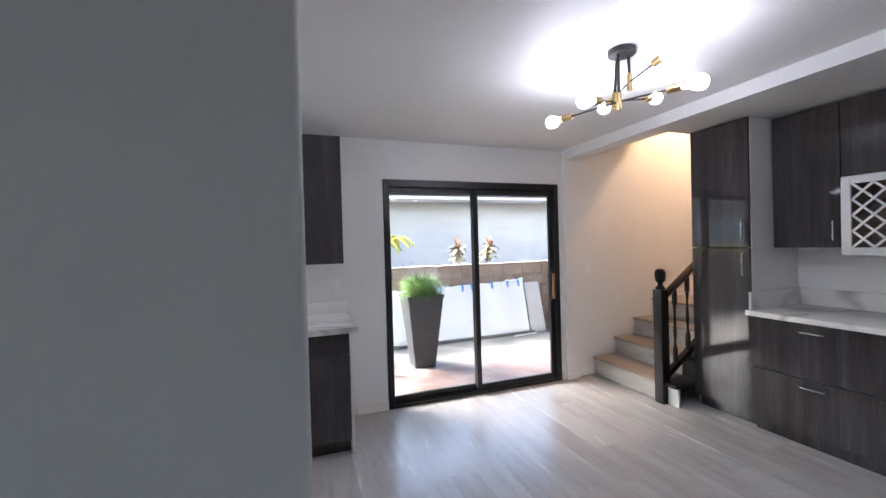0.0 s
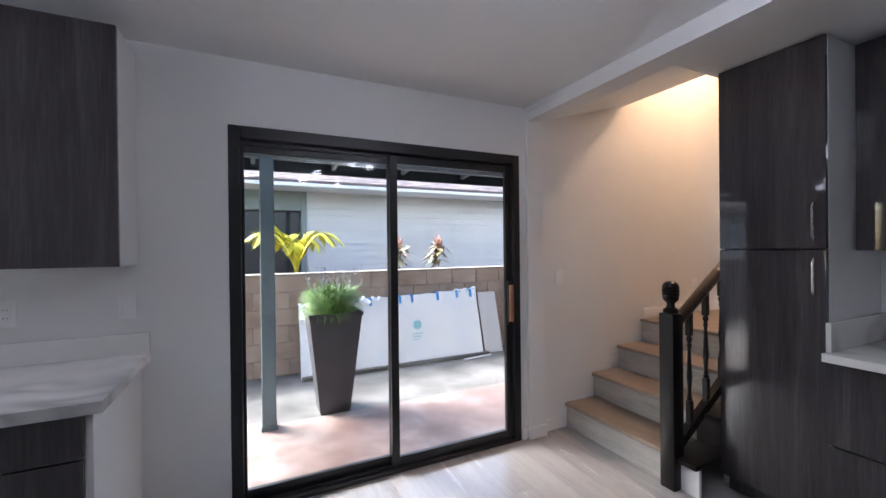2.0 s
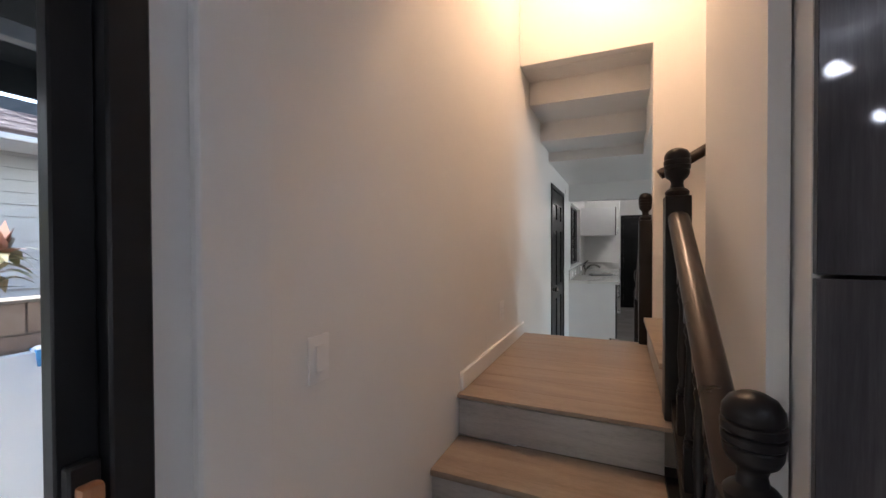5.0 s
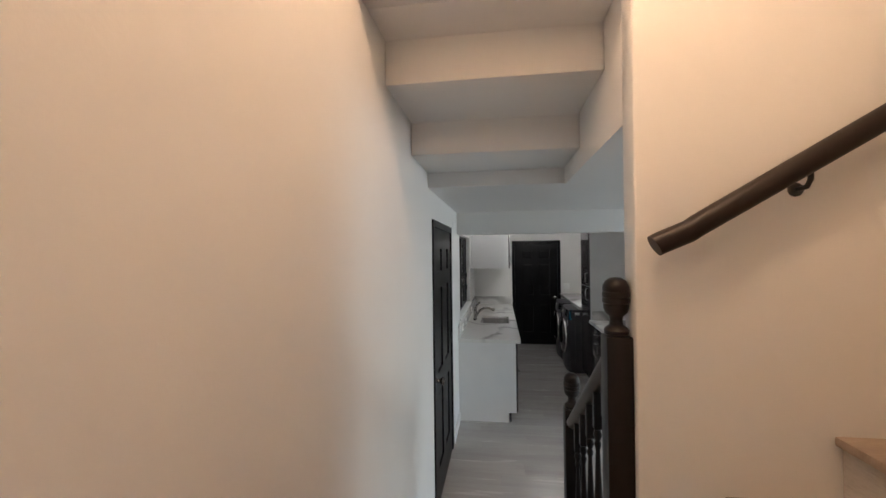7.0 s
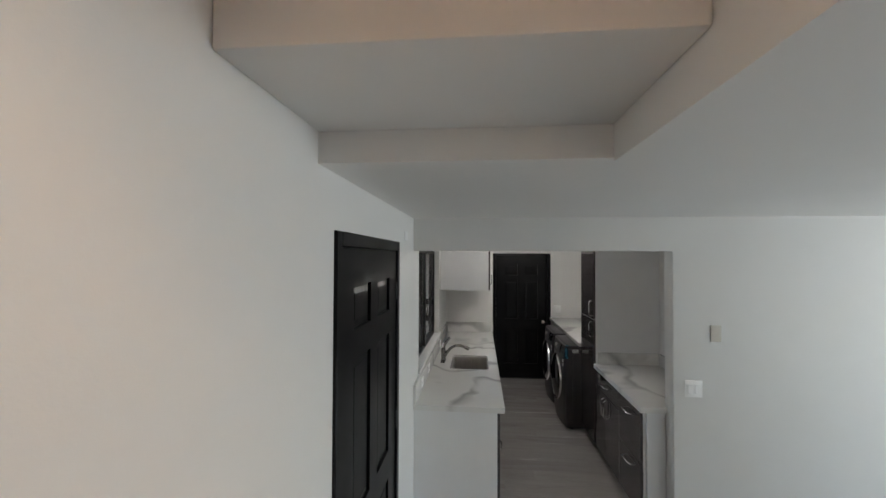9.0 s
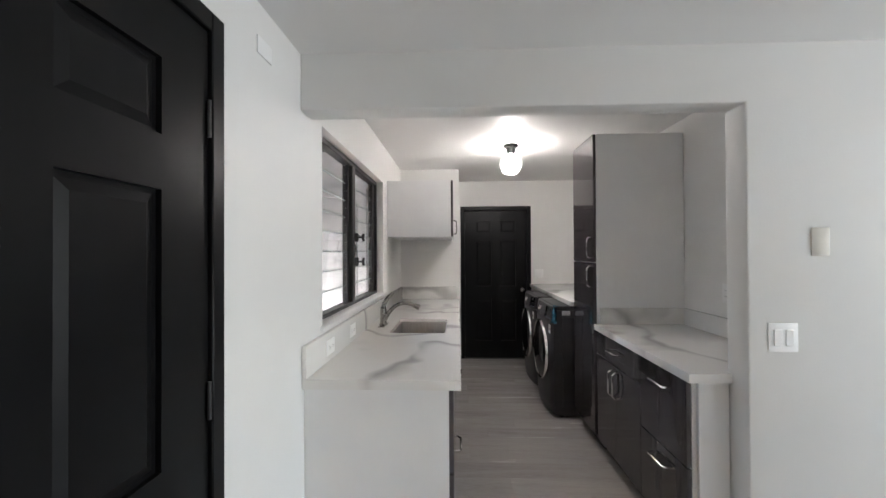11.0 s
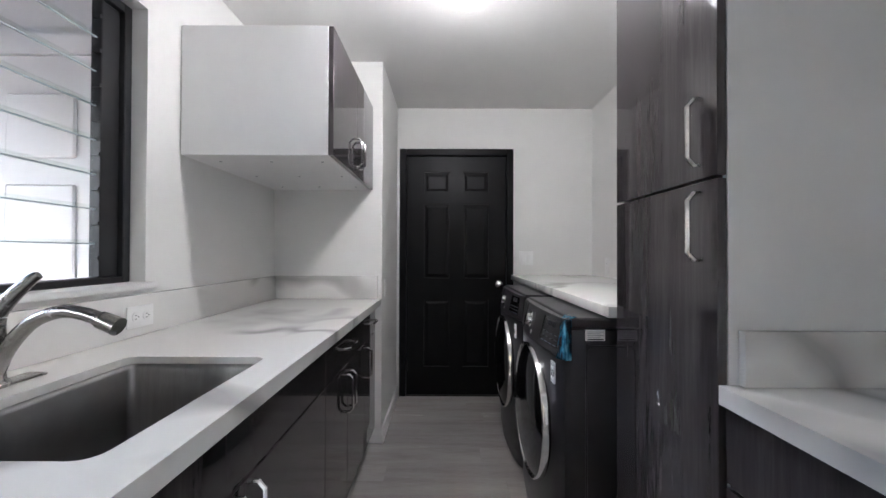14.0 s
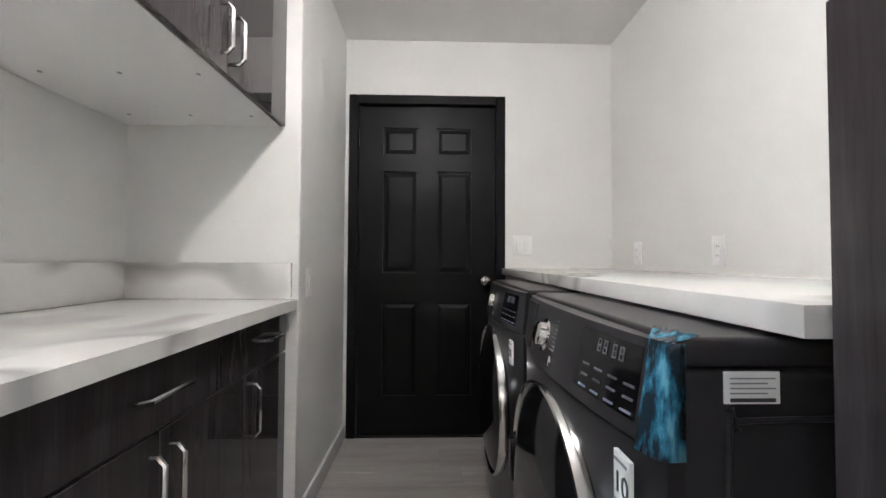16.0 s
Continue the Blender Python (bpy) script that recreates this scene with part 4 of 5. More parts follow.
tagged(part("end_panel", prism(bmesh.new(), [(2.732, 0.105), (2.732, 0.862), (3.353, 0.862), (3.353, 0), (2.815, 0), (2.815, 0.105)], "x", 8.20, 8.22), white_board), "white end panel of the laundry base cabinets", "panel")
slab("countertop", "white quartz laundry countertop with soft grey veins", [(8.172, 9.15, 2.68, 3.353, 0.863, 0.903), (9.15, 9.70, 2.68, 2.775, 0.863, 0.903), (9.15, 9.70, 3.155, 3.353, 0.863, 0.903), (9.70, 11.097, 2.68, 3.353, 0.863, 0.903)], 0.0, (9.15, 9.70, 2.775, 3.155))
slab("backsplash", "white quartz backsplash along the laundry counter", [(8.172, 11.077, 3.333, 3.353, 0.904, 1.045), (11.077, 11.097, 2.70, 3.353, 0.904, 1.045)], 0.002)
basin("stainless undermount laundry sink below the counter", 9.152, 9.698, 2.777, 3.153, 0.890, 0.24)
tap2 = thing("faucet", "brushed nickel single-lever laundry faucet with curved spout", "faucet", (9.44, 3.245, 0.903))
part("base", lathe(bmesh.new(), [(0.030, 0), (0.031, 0.008), (0.024, 0.018), (0.022, 0.06), (0.024, 0.10), (0.022, 0.125), (0.012, 0.135), (0, 0.137)], (9.44, 3.245, 0.904), 24), nickel, tap2)
part("deck_plate", B((9.34, 9.54, 3.222, 3.268, 0.9035, 0.909), bevel=0.002), nickel, tap2)
arch = smooth([(9.44, 3.238, 0.935), (9.44, 3.205, 0.995), (9.44, 3.155, 1.045), (9.44, 3.095, 1.066), (9.44, 3.045, 1.060), (9.44, 3.005, 1.046), (9.44, 2.975, 1.034)])
part("spout", sweep(bmesh.new(), arch, 0.015, 16, [0.017 - 0.003 * math.sin(math.pi * k / (len(arch) - 1)) + 0.003 * (k > len(arch) - 8) for k in range(len(arch))]), nickel, tap2)
part("lever", sweep(bmesh.new(), smooth([(9.44, 3.245, 1.035), (9.446, 3.238, 1.065), (9.456, 3.215, 1.10), (9.466, 3.188, 1.132), (9.470, 3.176, 1.142)]), 0.01, 12, [0.021 - 0.0006 * k for k in range(21)]), nickel, tap2)
part("collar", lathe(bmesh.new(), [(0.0225, 0), (0.0225, 0.004)], (9.44, 3.245, 1.032), 20), black_metal, tap2, "dark ring under the lever")
wallcab = cabinet(DARK + "wall cabinet with white sides over the laundry counter", (10.195, 2.735, 0), 0, 0.90, 0.615, 1.585, 2.11,
                  [(0, 0.45, 1.585, 2.11, ('v', 0.415, 1.70, 0.14)), (0.45, 0.90, 1.585, 2.11, ('v', 0.485, 1.70, 0.14))])
for x in (0.12, 0.45, 0.78):
    for y in (0.08, 0.30, 0.52):
        part("screw_cover", lathe(bmesh.new(), [(0.006, -0.002), (0.006, 0.0)], (x, y, 1.585), 10), grey_print, wallcab)

# ---- laundry, dryer side (front faces +y) ----
RY = 1.690
cabinet(DARK + "laundry base cabinet with a drawer over two doors", (9.446, RY, 0), 180, 0.70, 0.618, 0, 0.872,
        [(0, 0.70, 0.708, 0.868, ('h', 0.35, 0.79, 0.16)), (0, 0.35, 0.105, 0.703, ('v', 0.315, 0.59, 0.16)), (0.35, 0.70, 0.105, 0.703, ('v', 0.385, 0.59, 0.16))], 0.1, "laundry base cabinets by the dryer")
cabinet(DARK + "laundry base cabinet with two deep drawers", (8.744, RY, 0), 180, 0.445, 0.618, 0, 0.872,
        [(0, 0.445, 0.487, 0.868, ('h', 0.22, 0.79, 0.16)), (0, 0.445, 0.105, 0.483, ('h', 0.22, 0.41, 0.16))], 0.1, "laundry base cabinets by the dryer")
tagged(part("end_panel", B((8.276, 8.2945, 1.522, 1.652, 0, 0.872), bevel=0.001), white_board), "white end panel of the base cabinets", "panel")
slab("countertop", "white quartz countertop ending at the tall cabinet", [(8.298, 9.448, 1.052, 1.702, 0.873, 0.913), (8.256, 8.298, 1.520, 1.702, 0.873, 0.913)], 0.0)
slab("backsplash", "white quartz backsplash by the tall cabinet", [(8.298, 9.428, 1.052, 1.072, 0.914, 1.03), (9.428, 9.448, 1.072, 1.66, 0.914, 1.03)], 0.002)
tall = cabinet(DARK + "tall laundry cabinet with white sides and two doors", (9.948, 1.701, 0), 180, 0.498, 0.648, 0, 2.30,
               [(0, 0.498, 0.105, 1.358, ('v', 0.445, 1.255, 0.15)), (0, 0.498, 1.362, 2.30, ('v', 0.445, 1.47, 0.15))], 0.1, name="tall_cabinet")
slab("countertop", "white quartz shelf counter above the washer and dryer", [(9.952, 11.907, 1.052, 1.727, 0.972, 1.012)])
tagged(part("support_cleat", B((9.952, 9.988, 1.06, 1.655, 0.885, 0.971), bevel=0.002), pine), "raw wooden cleat under the quartz shelf counter", "cleat")


def washer(x0, label, film):
    """A graphite front loader whose front faces +y; x0: its near side."""
    W, D, H = 0.686, 0.735, 0.966
    m = thing("washing_machine", label, "washing machine", (x0, 1.115, 0), 0, True, "laundry machines")
    body = part("body", B((0, W, 0, D, 0.02, 0.926), bevel=0.010, segs=3), graphite, m)
    part("top", B((0, W, -0.005, D - 0.004, 0.928, H), bevel=0.012, segs=3), graphite, m)
    rows = []
    for k in range(17):
        f = k / 16
        rows.append((W * f, D + 0.012 + 0.045 * math.sin(math.pi * f) ** 0.6))
    front = bmesh.new()
    prism(front, rows + [(W, D - 0.01), (0, D - 0.01)], "z", 0.10, 0.822)
    part("front_panel", front, graphite, m)
    # control panel leans back towards the top
    ctrl = bmesh.new()
    back = [(W, D - 0.012), (0, D - 0.012)]
    lo = [ctrl.verts.new((x, y + 0.003, 0.828)) for x, y in rows] + [ctrl.verts.new((x, y, 0.828)) for x, y in back]
    hi = [ctrl.verts.new((x, D + (y - D) * 0.55 - 0.004, 0.958)) for x, y in rows] + [ctrl.verts.new((x, y, 0.958)) for x, y in back]
    n = len(lo)
    for i in range(n):
        ctrl.faces.new((lo[i], lo[(i + 1) % n], hi[(i + 1) % n], hi[i]))
    ctrl.faces.new(lo[::-1])
    ctrl.faces.new(hi)
    panel = part("control_panel", ctrl, graphite, m)

    def skin(x, z, out=0.0):
        """A place on the leaning control panel."""
        y = D + 0.012 + 0.045 * math.sin(math.pi * min(max(x / W, 0.0), 1.0)) ** 0.6
        f = (z - 0.828) / 0.13
        return Vector((x, (y + 0.003) * (1 - f) + (D + (y - D) * 0.55 - 0.004) * f + out, z))

    def patch(x0, x1, z0, z1, out=0.0015, n=3):
        """A thin plate that follows the control panel."""
        bm = bmesh.new()
        cols = [x0 + (x1 - x0) * i / n for i in range(n + 1)]
        a = [(bm.verts.new(skin(x, z0, out)), bm.verts.new(skin(x, z1, out)), bm.verts.new(skin(x, z1, -0.001)), bm.verts.new(skin(x, z0, -0.001))) for x in cols]
        for p, q in zip(a, a[1:]):
            for i in range(4):
                bm.faces.new((p[i], p[(i + 1) % 4], q[(i + 1) % 4], q[i]))
        bm.faces.new(a[0])
        bm.faces.new(a[-1][::-1])
        return bm

    kick = bmesh.new()
    prism(kick, [(x, y - 0.012) for x, y in rows] + [(W, D - 0.02), (0, D - 0.02)], "z", 0.025, 0.095)
    part("kick_panel", kick, graphite, m)
    side = Matrix.Rotation(radians(-90), 4, 'X')
    yf = D + 0.040
    door = part("door", lathe(bmesh.new(), [(0.266, 0), (0.266, 0.026), (0.240, 0.036), (0.20, 0.046), (0.15, 0.055), (0.0, 0.060)], (W / 2, yf, 0.525), 56, side), gloss_black, m, "dark glossy round door")
    part("door_ring", lathe(bmesh.new(), [(0.270, 0.0), (0.279, 0.010), (0.279, 0.026), (0.276, 0.033), (0.271, 0.035), (0.268, 0.026)], (W / 2, yf, 0.525), 64, side), chrome, door, "chrome door ring")
    part("door_catch", B((W / 2 + 0.243, W / 2 + 0.272, yf + 0.028, yf + 0.046, 0.47, 0.58), bevel=0.005), gloss_black, door)
    tilt = Matrix.Rotation(radians(-90 + 12), 4, 'X')
    part("dial", lathe(bmesh.new(), [(0.036, 0), (0.036, 0.005), (0.028, 0.008), (0.026, 0.022), (0.022, 0.025), (0, 0.025)], skin(W * 0.60, 0.893, -0.003), 32, tilt), chrome, panel, "chrome programme dial")
    part("power_button", lathe(bmesh.new(), [(0.011, 0), (0.011, 0.006), (0.008, 0.008), (0, 0.008)], skin(W * 0.49, 0.852, -0.002), 18, tilt), chrome, panel)
    for k in range(8):
        part("print_line", patch(W * 0.485, W * 0.485 + 0.026 - 0.006 * (k % 3), 0.872 + 0.0085 * k, 0.8745 + 0.0085 * k), dim_print, panel)
        part("print_line", patch(W * 0.69, W * 0.69 + 0.026 - 0.006 * (k % 2), 0.862 + 0.0085 * k, 0.8645 + 0.0085 * k), dim_print, panel)
    part("display", patch(W * 0.065, W * 0.31, 0.848, 0.945, 0.001, 6), gloss_black, panel)
    for k in range(4):
        x = W * (0.12 + 0.026 * k + 0.012 * (k > 1))
        part("digit", patch(x, x + 0.002, 0.916, 0.936, 0.0022), dim_print, panel)
        part("digit", patch(x + 0.009, x + 0.011, 0.916, 0.936, 0.0022), dim_print, panel)
        for z in (0.916, 0.925, 0.934):
            part("digit", patch(x, x + 0.011, z, z + 0.002, 0.0022), dim_print, panel)
    for k in range(4):
        x = W * (0.075 + 0.057 * k)
        part("button", patch(x, x + 0.022, 0.853, 0.856, 0.0025), pale_print, panel)
        part("button", patch(x, x + 0.020, 0.871, 0.874, 0.0025), dim_print, panel)
        part("button", patch(x, x + 0.022, 0.888, 0.891, 0.0025), dim_print, panel)
    part("detergent_drawer", patch(W * 0.77, W * 0.985, 0.84, 0.95, 0.004, 5), graphite, panel)
    part("side_rib", sweep(bmesh.new(), smooth([(-0.001, 0.672, 0.10), (-0.001, 0.672, 0.82), (-0.001, 0.660, 0.855), (-0.001, 0.625, 0.867), (-0.001, 0.15, 0.867), (-0.001, 0.115, 0.855), (-0.001, 0.10, 0.82), (-0.001, 0.10, 0.10)], 4), 0.004, 8), graphite, body)
    lab = part("rating_label", B((-0.0025, -0.0005, 0.608, 0.677, 0.887, 0.926)), white_plastic, body, "white rating label with grey print")
    for k in range(4):
        part("print_line", B((-0.0035, -0.0024, 0.614 + 0.01 * (k % 2), 0.670, 0.917 - 0.006 * k, 0.9188 - 0.006 * k)), grey_print, lab)
    part("print_block", B((-0.0035, -0.0024, 0.614, 0.670, 0.8895, 0.894)), dark_print, lab)
    yl = D + 0.036
    eco = part("warranty_label", B((0.033, 0.077, yl, yl + 0.006, 0.724, 0.799)), white_plastic, m, "white warranty label reading 10")
    t = bpy.data.curves.new("digits", 'FONT')
    t.body, t.size, t.align_x, t.extrude = "10", 0.040, 'CENTER', 0.0006
    o = new("digits", t)
    o.data.materials.append(dark_print)
    o.parent = eco
    o.matrix_basis = pose(0.055, yl + 0.0065, 0.746, 90, 0, 180)
    part("print_line", B((0.040, 0.076, yl + 0.0055, yl + 0.0068, 0.786, 0.790)), grey_print, eco)
    part("print_line", B((0.040, 0.076, yl + 0.0055, yl + 0.0068, 0.731, 0.734)), grey_print, eco)
    if film:
        rs = random.Random(77)
        bm = bmesh.new()
        grid = []
        for j in range(13):
            z = 0.818 + 0.142 * j / 12
            line = []
            for i in range(11):
                x = 0.034 * (1 - i / 10)
                line.append(bm.verts.new(skin(x, z, 0.003 + rs.uniform(0, 0.002))))
            line.append(bm.verts.new((-0.003 - rs.uniform(0, 0.002), D + 0.010, z)))
            line.append(bm.verts.new((-0.003, D - 0.010, z)))
            grid.append(line)
        cap = [bm.verts.new((v.co.x * 2.0, v.co.y - 0.024 - rs.uniform(0, 0.012), 0.969 + rs.uniform(0, 0.004))) for v in grid[-1][:11]]
        for p, q in zip(grid, grid[1:]):
            for i in range(12):
                bm.faces.new((p[i], p[i + 1], q[i + 1], q[i]))
        for i in range(10):
            bm.faces.new((grid[-1][i], grid[-1][i + 1], cap[i + 1], cap[i]))
        p = part("corner_film", bm, film_blue, m, "crinkled blue protective film on the corner")
        p.modifiers.new("sheet", 'SOLIDIFY').thickness = 0.001
    for x in (0.05, W - 0.05):
        for y in (0.06, D - 0.06):
            part("foot", lathe(bmesh.new(), [(0.022, 0), (0.022, 0.01), (0.012, 0.014), (0.012, 0.022)], (x, y, 0), 14), black_metal, m)
    return m


washer(9.992, "graphite front-loading washer with chrome ring and blue film", True)
washer(10.75, "graphite front-loading dryer with a chrome door ring", False)


# ---- lights ----
def bulb_profile():
    return [(0.012, 0), (0.013, 0.02), (0.018, 0.034), (0.030, 0.052), (0.0355, 0.072), (0.032, 0.092), (0.019, 0.105), (0, 0.109)]


def chandelier(x, y, label, rz=0):
    """A black and brass light with three crossed arms and six bulbs."""
    c = thing("chandelier", label, "chandelier", (x, y, 2.4), rz, True)
    part("canopy", lathe(bmesh.new(), [(0.062, -0.028), (0.066, -0.024), (0.066, -0.001), (0.02, 0)], (0, 0, 0), 32), black_metal, c)
    arms = [((-0.14, 0.38, -0.256), (0.165, -0.27, -0.249), (-0.03, -0.005, -0.262)), ((-0.23, 0.0, -0.277), (0.44, 0.20, -0.125), (0.005, 0.06, -0.235)), ((0.215, 0.36, -0.147), (-0.055, -0.325, -0.159), (0.045, 0.0, -0.155))]
    for a, b, hub in arms:
        a, b, hub = Vector(a), Vector(b), Vector(hub)
        part("rod", sweep(bmesh.new(), [(hub.x * 0.9, hub.y * 0.6, -0.02), hub + Vector((0, 0, 0.03))], 0.0075, 10), black_metal, c)
        part("sleeve", lathe(bmesh.new(), [(0.012, -0.042), (0.0125, -0.04), (0.0125, 0.04), (0.012, 0.042)], hub, 16), brass, c, "brass sleeve")
        for e in (a, b):
            d = (e - hub).normalized()
            sock = e - d * 0.075
            part("arm", sweep(bmesh.new(), [hub, sock], 0.0045, 8), black_metal, c)
            turn = d.to_track_quat('Z', 'Y').to_matrix().to_4x4()
            s = part("socket", lathe(bmesh.new(), [(0.016, -0.05), (0.0185, -0.048), (0.0185, 0.01), (0.015, 0.012)], sock, 18, turn), brass, c, "brass lamp socket")
            part("bulb", lathe(bmesh.new(), bulb_profile(), sock + d * 0.008, 16, turn), bulb_glow, s, "frosted glowing bulb")
    return c


chandelier(1.518, 1.392, "black and brass chandelier with six lit globe bulbs")
chandelier(-1.117, 2.34, "black and brass chandelier with lit bulbs near the window", -110)
lamp = thing("ceiling_light", "small lit glass globe light on a black base", "ceiling light", (10.09, 2.21, 2.4), 0, True)
part("base", lathe(bmesh.new(), [(0.022, -0.085), (0.035, -0.08), (0.04, -0.055), (0.045, -0.028), (0.063, -0.025), (0.066, -0.018), (0.066, -0.001), (0.02, 0)], (0, 0, 0), 32), black_metal, lamp)
part("shade", lathe(bmesh.new(), [(0.0, -0.262), (0.045, -0.262), (0.062, -0.252), (0.092, -0.20), (0.098, -0.165), (0.088, -0.12), (0.055, -0.09), (0.04, -0.078)], (0, 0, 0), 32), shade_glass, lamp, "faceted glass shade lit from inside")
part("bulb", lathe(bmesh.new(), [(0.0, -0.215), (0.02, -0.209), (0.034, -0.19), (0.036, -0.17), (0.028, -0.145), (0.016, -0.12), (0.014, -0.084), (0.0, -0.084)], (0, 0, 0), 20), lamp_glow, lamp, "glowing bulb")
pendant = thing("pendant_lamp", "warm glowing glass globe hung over the stair landing", "pendant lamp", (4.38, 2.76, 5.2), 0, True)
part("canopy", lathe(bmesh.new(), [(0.05, -0.025), (0.06, -0.02), (0.06, -0.001), (0.02, 0)], (0, 0, 0), 24), brass, pendant)
part("stem", sweep(bmesh.new(), [(0, 0, -0.02), (0, 0.001, -0.8), (0, 0, -1.62)], 0.006, 8), brass, pendant)
part("shade", lathe(bmesh.new(), [(0.0, -1.90), (0.06, -1.892), (0.115, -1.85), (0.14, -1.77), (0.125, -1.69), (0.07, -1.64), (0.0, -1.625)], (0, 0, 0), 28), upper_glow, pendant, "warm glowing glass globe")


# ---- switches and outlets ----
def plate(name, label, loc, rz, w, h, gangs, kind, plastic=white_plastic):
    """A wall plate facing local -y."""
    p = thing(name, label, name.replace("_", " "), loc, rz, True)
    part("cover", B((-w / 2, w / 2, -0.006, 0, -h / 2, h / 2), bevel=0.003, segs=2), plastic, p)
    for g in range(gangs):
        x = (g - (gangs - 1) / 2) * 0.046
        if kind == "switch":
            part("rocker", B((x - 0.016, x + 0.016, -0.010, -0.006, -0.033, 0.033), bevel=0.002), white_plastic, p)
        elif kind == "flat outlet":
            for x in (-0.024, 0.024):
                part("socket_face", lathe(bmesh.new(), [(0.0165, 0), (0.0165, 0.002), (0, 0.002)], (x, -0.006, 0), 20, Matrix.Rotation(radians(90), 4, 'X')), white_plastic, p)
                for dz in (-0.006, 0.006):
                    part("slot", B((x - 0.006, x + 0.002, -0.0088, -0.0078, dz - 0.0012, dz + 0.0012)), slot_dark, p)
                part("slot", lathe(bmesh.new(), [(0.0025, 0), (0.0025, 0.0008)], (x + 0.009, -0.008, 0), 10, Matrix.Rotation(radians(90), 4, 'X')), slot_dark, p)
        elif kind == "outlet":
            part("socket_face", B((x - 0.017, x + 0.017, -0.008, -0.006, -0.034, 0.034), bevel=0.002), white_plastic, p)
            for z in (-0.018, 0.018):
                for dx in (-0.006, 0.006):
                    part("slot", B((x + dx - 0.001, x + dx + 0.001, -0.0087, -0.0078, z - 0.004, z + 0.004)), slot_dark, p)
    return p


plate("light_switch", "white double rocker switch on the hall wall", (8.165, 1.385, 1.09), -90, 0.116, 0.116, 2, "switch")
plate("wall_sensor", "beige blank plate on the hall wall", (8.165, 1.235, 1.475), -90, 0.07, 0.115, 0, "blank", beige_plastic)
plate("light_switch", "white rocker switch on the stair wall", (2.935, 3.355, 1.16), 0, 0.07, 0.115, 1, "switch")
plate("wall_outlet", "white outlet on the stair landing wall", (4.59, 3.355, 1.02), 0, 0.07, 0.115, 1, "outlet")
plate("wall_outlet", "white double outlet on the quartz backsplash", (8.48, 3.333, 0.972), 0, 0.118, 0.074, 1, "flat outlet")
plate("wall_outlet", "white outlet on the backsplash near the faucet", (8.90, 3.333, 0.972), 0, 0.118, 0.074, 1, "flat outlet")
plate("wall_outlet", "white outlet on the backsplash beyond the sink", (9.965, 3.333, 0.972), 0, 0.118, 0.074, 1, "flat outlet")
plate("light_switch", "white double rocker switch beside the laundry door", (11.91, 1.60, 1.15), -90, 0.116, 0.116, 2, "switch")
plate("light_switch", "white round-edged switch on the wall return", (11.22, 2.675, 0.96), 0, 0.07, 0.115, 1, "switch")
plate("wall_outlet", "white outlet above the shelf counter", (11.0, 1.05, 1.10), 180, 0.07, 0.115, 1, "outlet")
plate("wall_outlet", "white outlet above the shelf counter", (11.6, 1.05, 1.10), 180, 0.07, 0.115, 1, "outlet")
plate("wall_outlet", "white double outlet above the kitchen counter", (-0.17, 3.33, 1.13), 0, 0.116, 0.116, 2, "outlet")
plate("light_switch", "white rocker switch beside the kitchen counter", (0.27, 3.33, 1.13), 0, 0.07, 0.115, 1, "switch")
plate("wall_outlet", "white outlet above the laundry counter", (9.0, 1.05, 1.18), 180, 0.07, 0.115, 1, "outlet")
chime = plate("door_chime", "small white box high on the hall wall", (7.85, 3.355, 2.14), 0, 0.10, 0.06, 0, "blank")


# ---- outside ----
G = -0.12
structure("ground", B((-60, 70, -60, 3.0, -0.5, -0.3), (-60, 70, 4.70, 120, -0.5, G), (-60, -3.62, 3.0, 4.70, -0.5, G), (12.03, 70, 3.0, 4.70, -0.5, G)), grey_concrete, "weathered grey concrete yard", "ground")
structure("patio", B((-3.62, 12.03, 3.45, 4.69, -0.4, G + 0.006), bevel=0.006), red_concrete, "worn reddish-brown stained concrete patio", "patio")

block_wall = structure("wall_garden", B((-6.0, 14.0, 6.118, 6.27, G - 0.1, 1.07)), mortar, "tan concrete block garden wall", "garden wall")
tagged(part("coping", B((-6.0, 14.0, 6.10, 6.30, 1.075, 1.10), bevel=0.006), mortar, block_wall, "thin grey mortar coping"))

roof_patio = thing("patio_roof", "dark patio roof on a grey beam with rafters", "patio roof", (3.0, 4.7, 2.2), kind="structure")
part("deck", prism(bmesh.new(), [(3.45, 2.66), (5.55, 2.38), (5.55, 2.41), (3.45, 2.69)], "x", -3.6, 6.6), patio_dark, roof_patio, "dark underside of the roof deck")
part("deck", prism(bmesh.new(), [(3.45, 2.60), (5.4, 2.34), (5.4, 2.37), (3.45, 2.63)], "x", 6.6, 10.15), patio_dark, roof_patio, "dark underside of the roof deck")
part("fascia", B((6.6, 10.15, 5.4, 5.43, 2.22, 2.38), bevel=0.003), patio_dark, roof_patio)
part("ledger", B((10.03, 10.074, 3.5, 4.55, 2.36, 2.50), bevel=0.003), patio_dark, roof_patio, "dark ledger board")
part("beam", B((-3.6, 10.1, 4.63, 4.69, 2.165, 2.225), bevel=0.004), rafter_paint, roof_patio, "pale grey header beam")
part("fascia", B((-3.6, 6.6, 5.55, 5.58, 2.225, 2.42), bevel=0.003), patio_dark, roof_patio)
for k in range(17):
    x = -3.3 + 0.82 * k
    e, drop, low = (5.55, 0.28, 0.0) if x < 6.6 else (5.4, 0.26, 0.06)
    part("rafter", prism(bmesh.new(), [(3.45, 2.56 - low), (e, 2.56 - low - drop), (e, 2.658 - low - drop), (3.45, 2.658 - low)], "x", x, x + 0.04), rafter_paint, roof_patio)
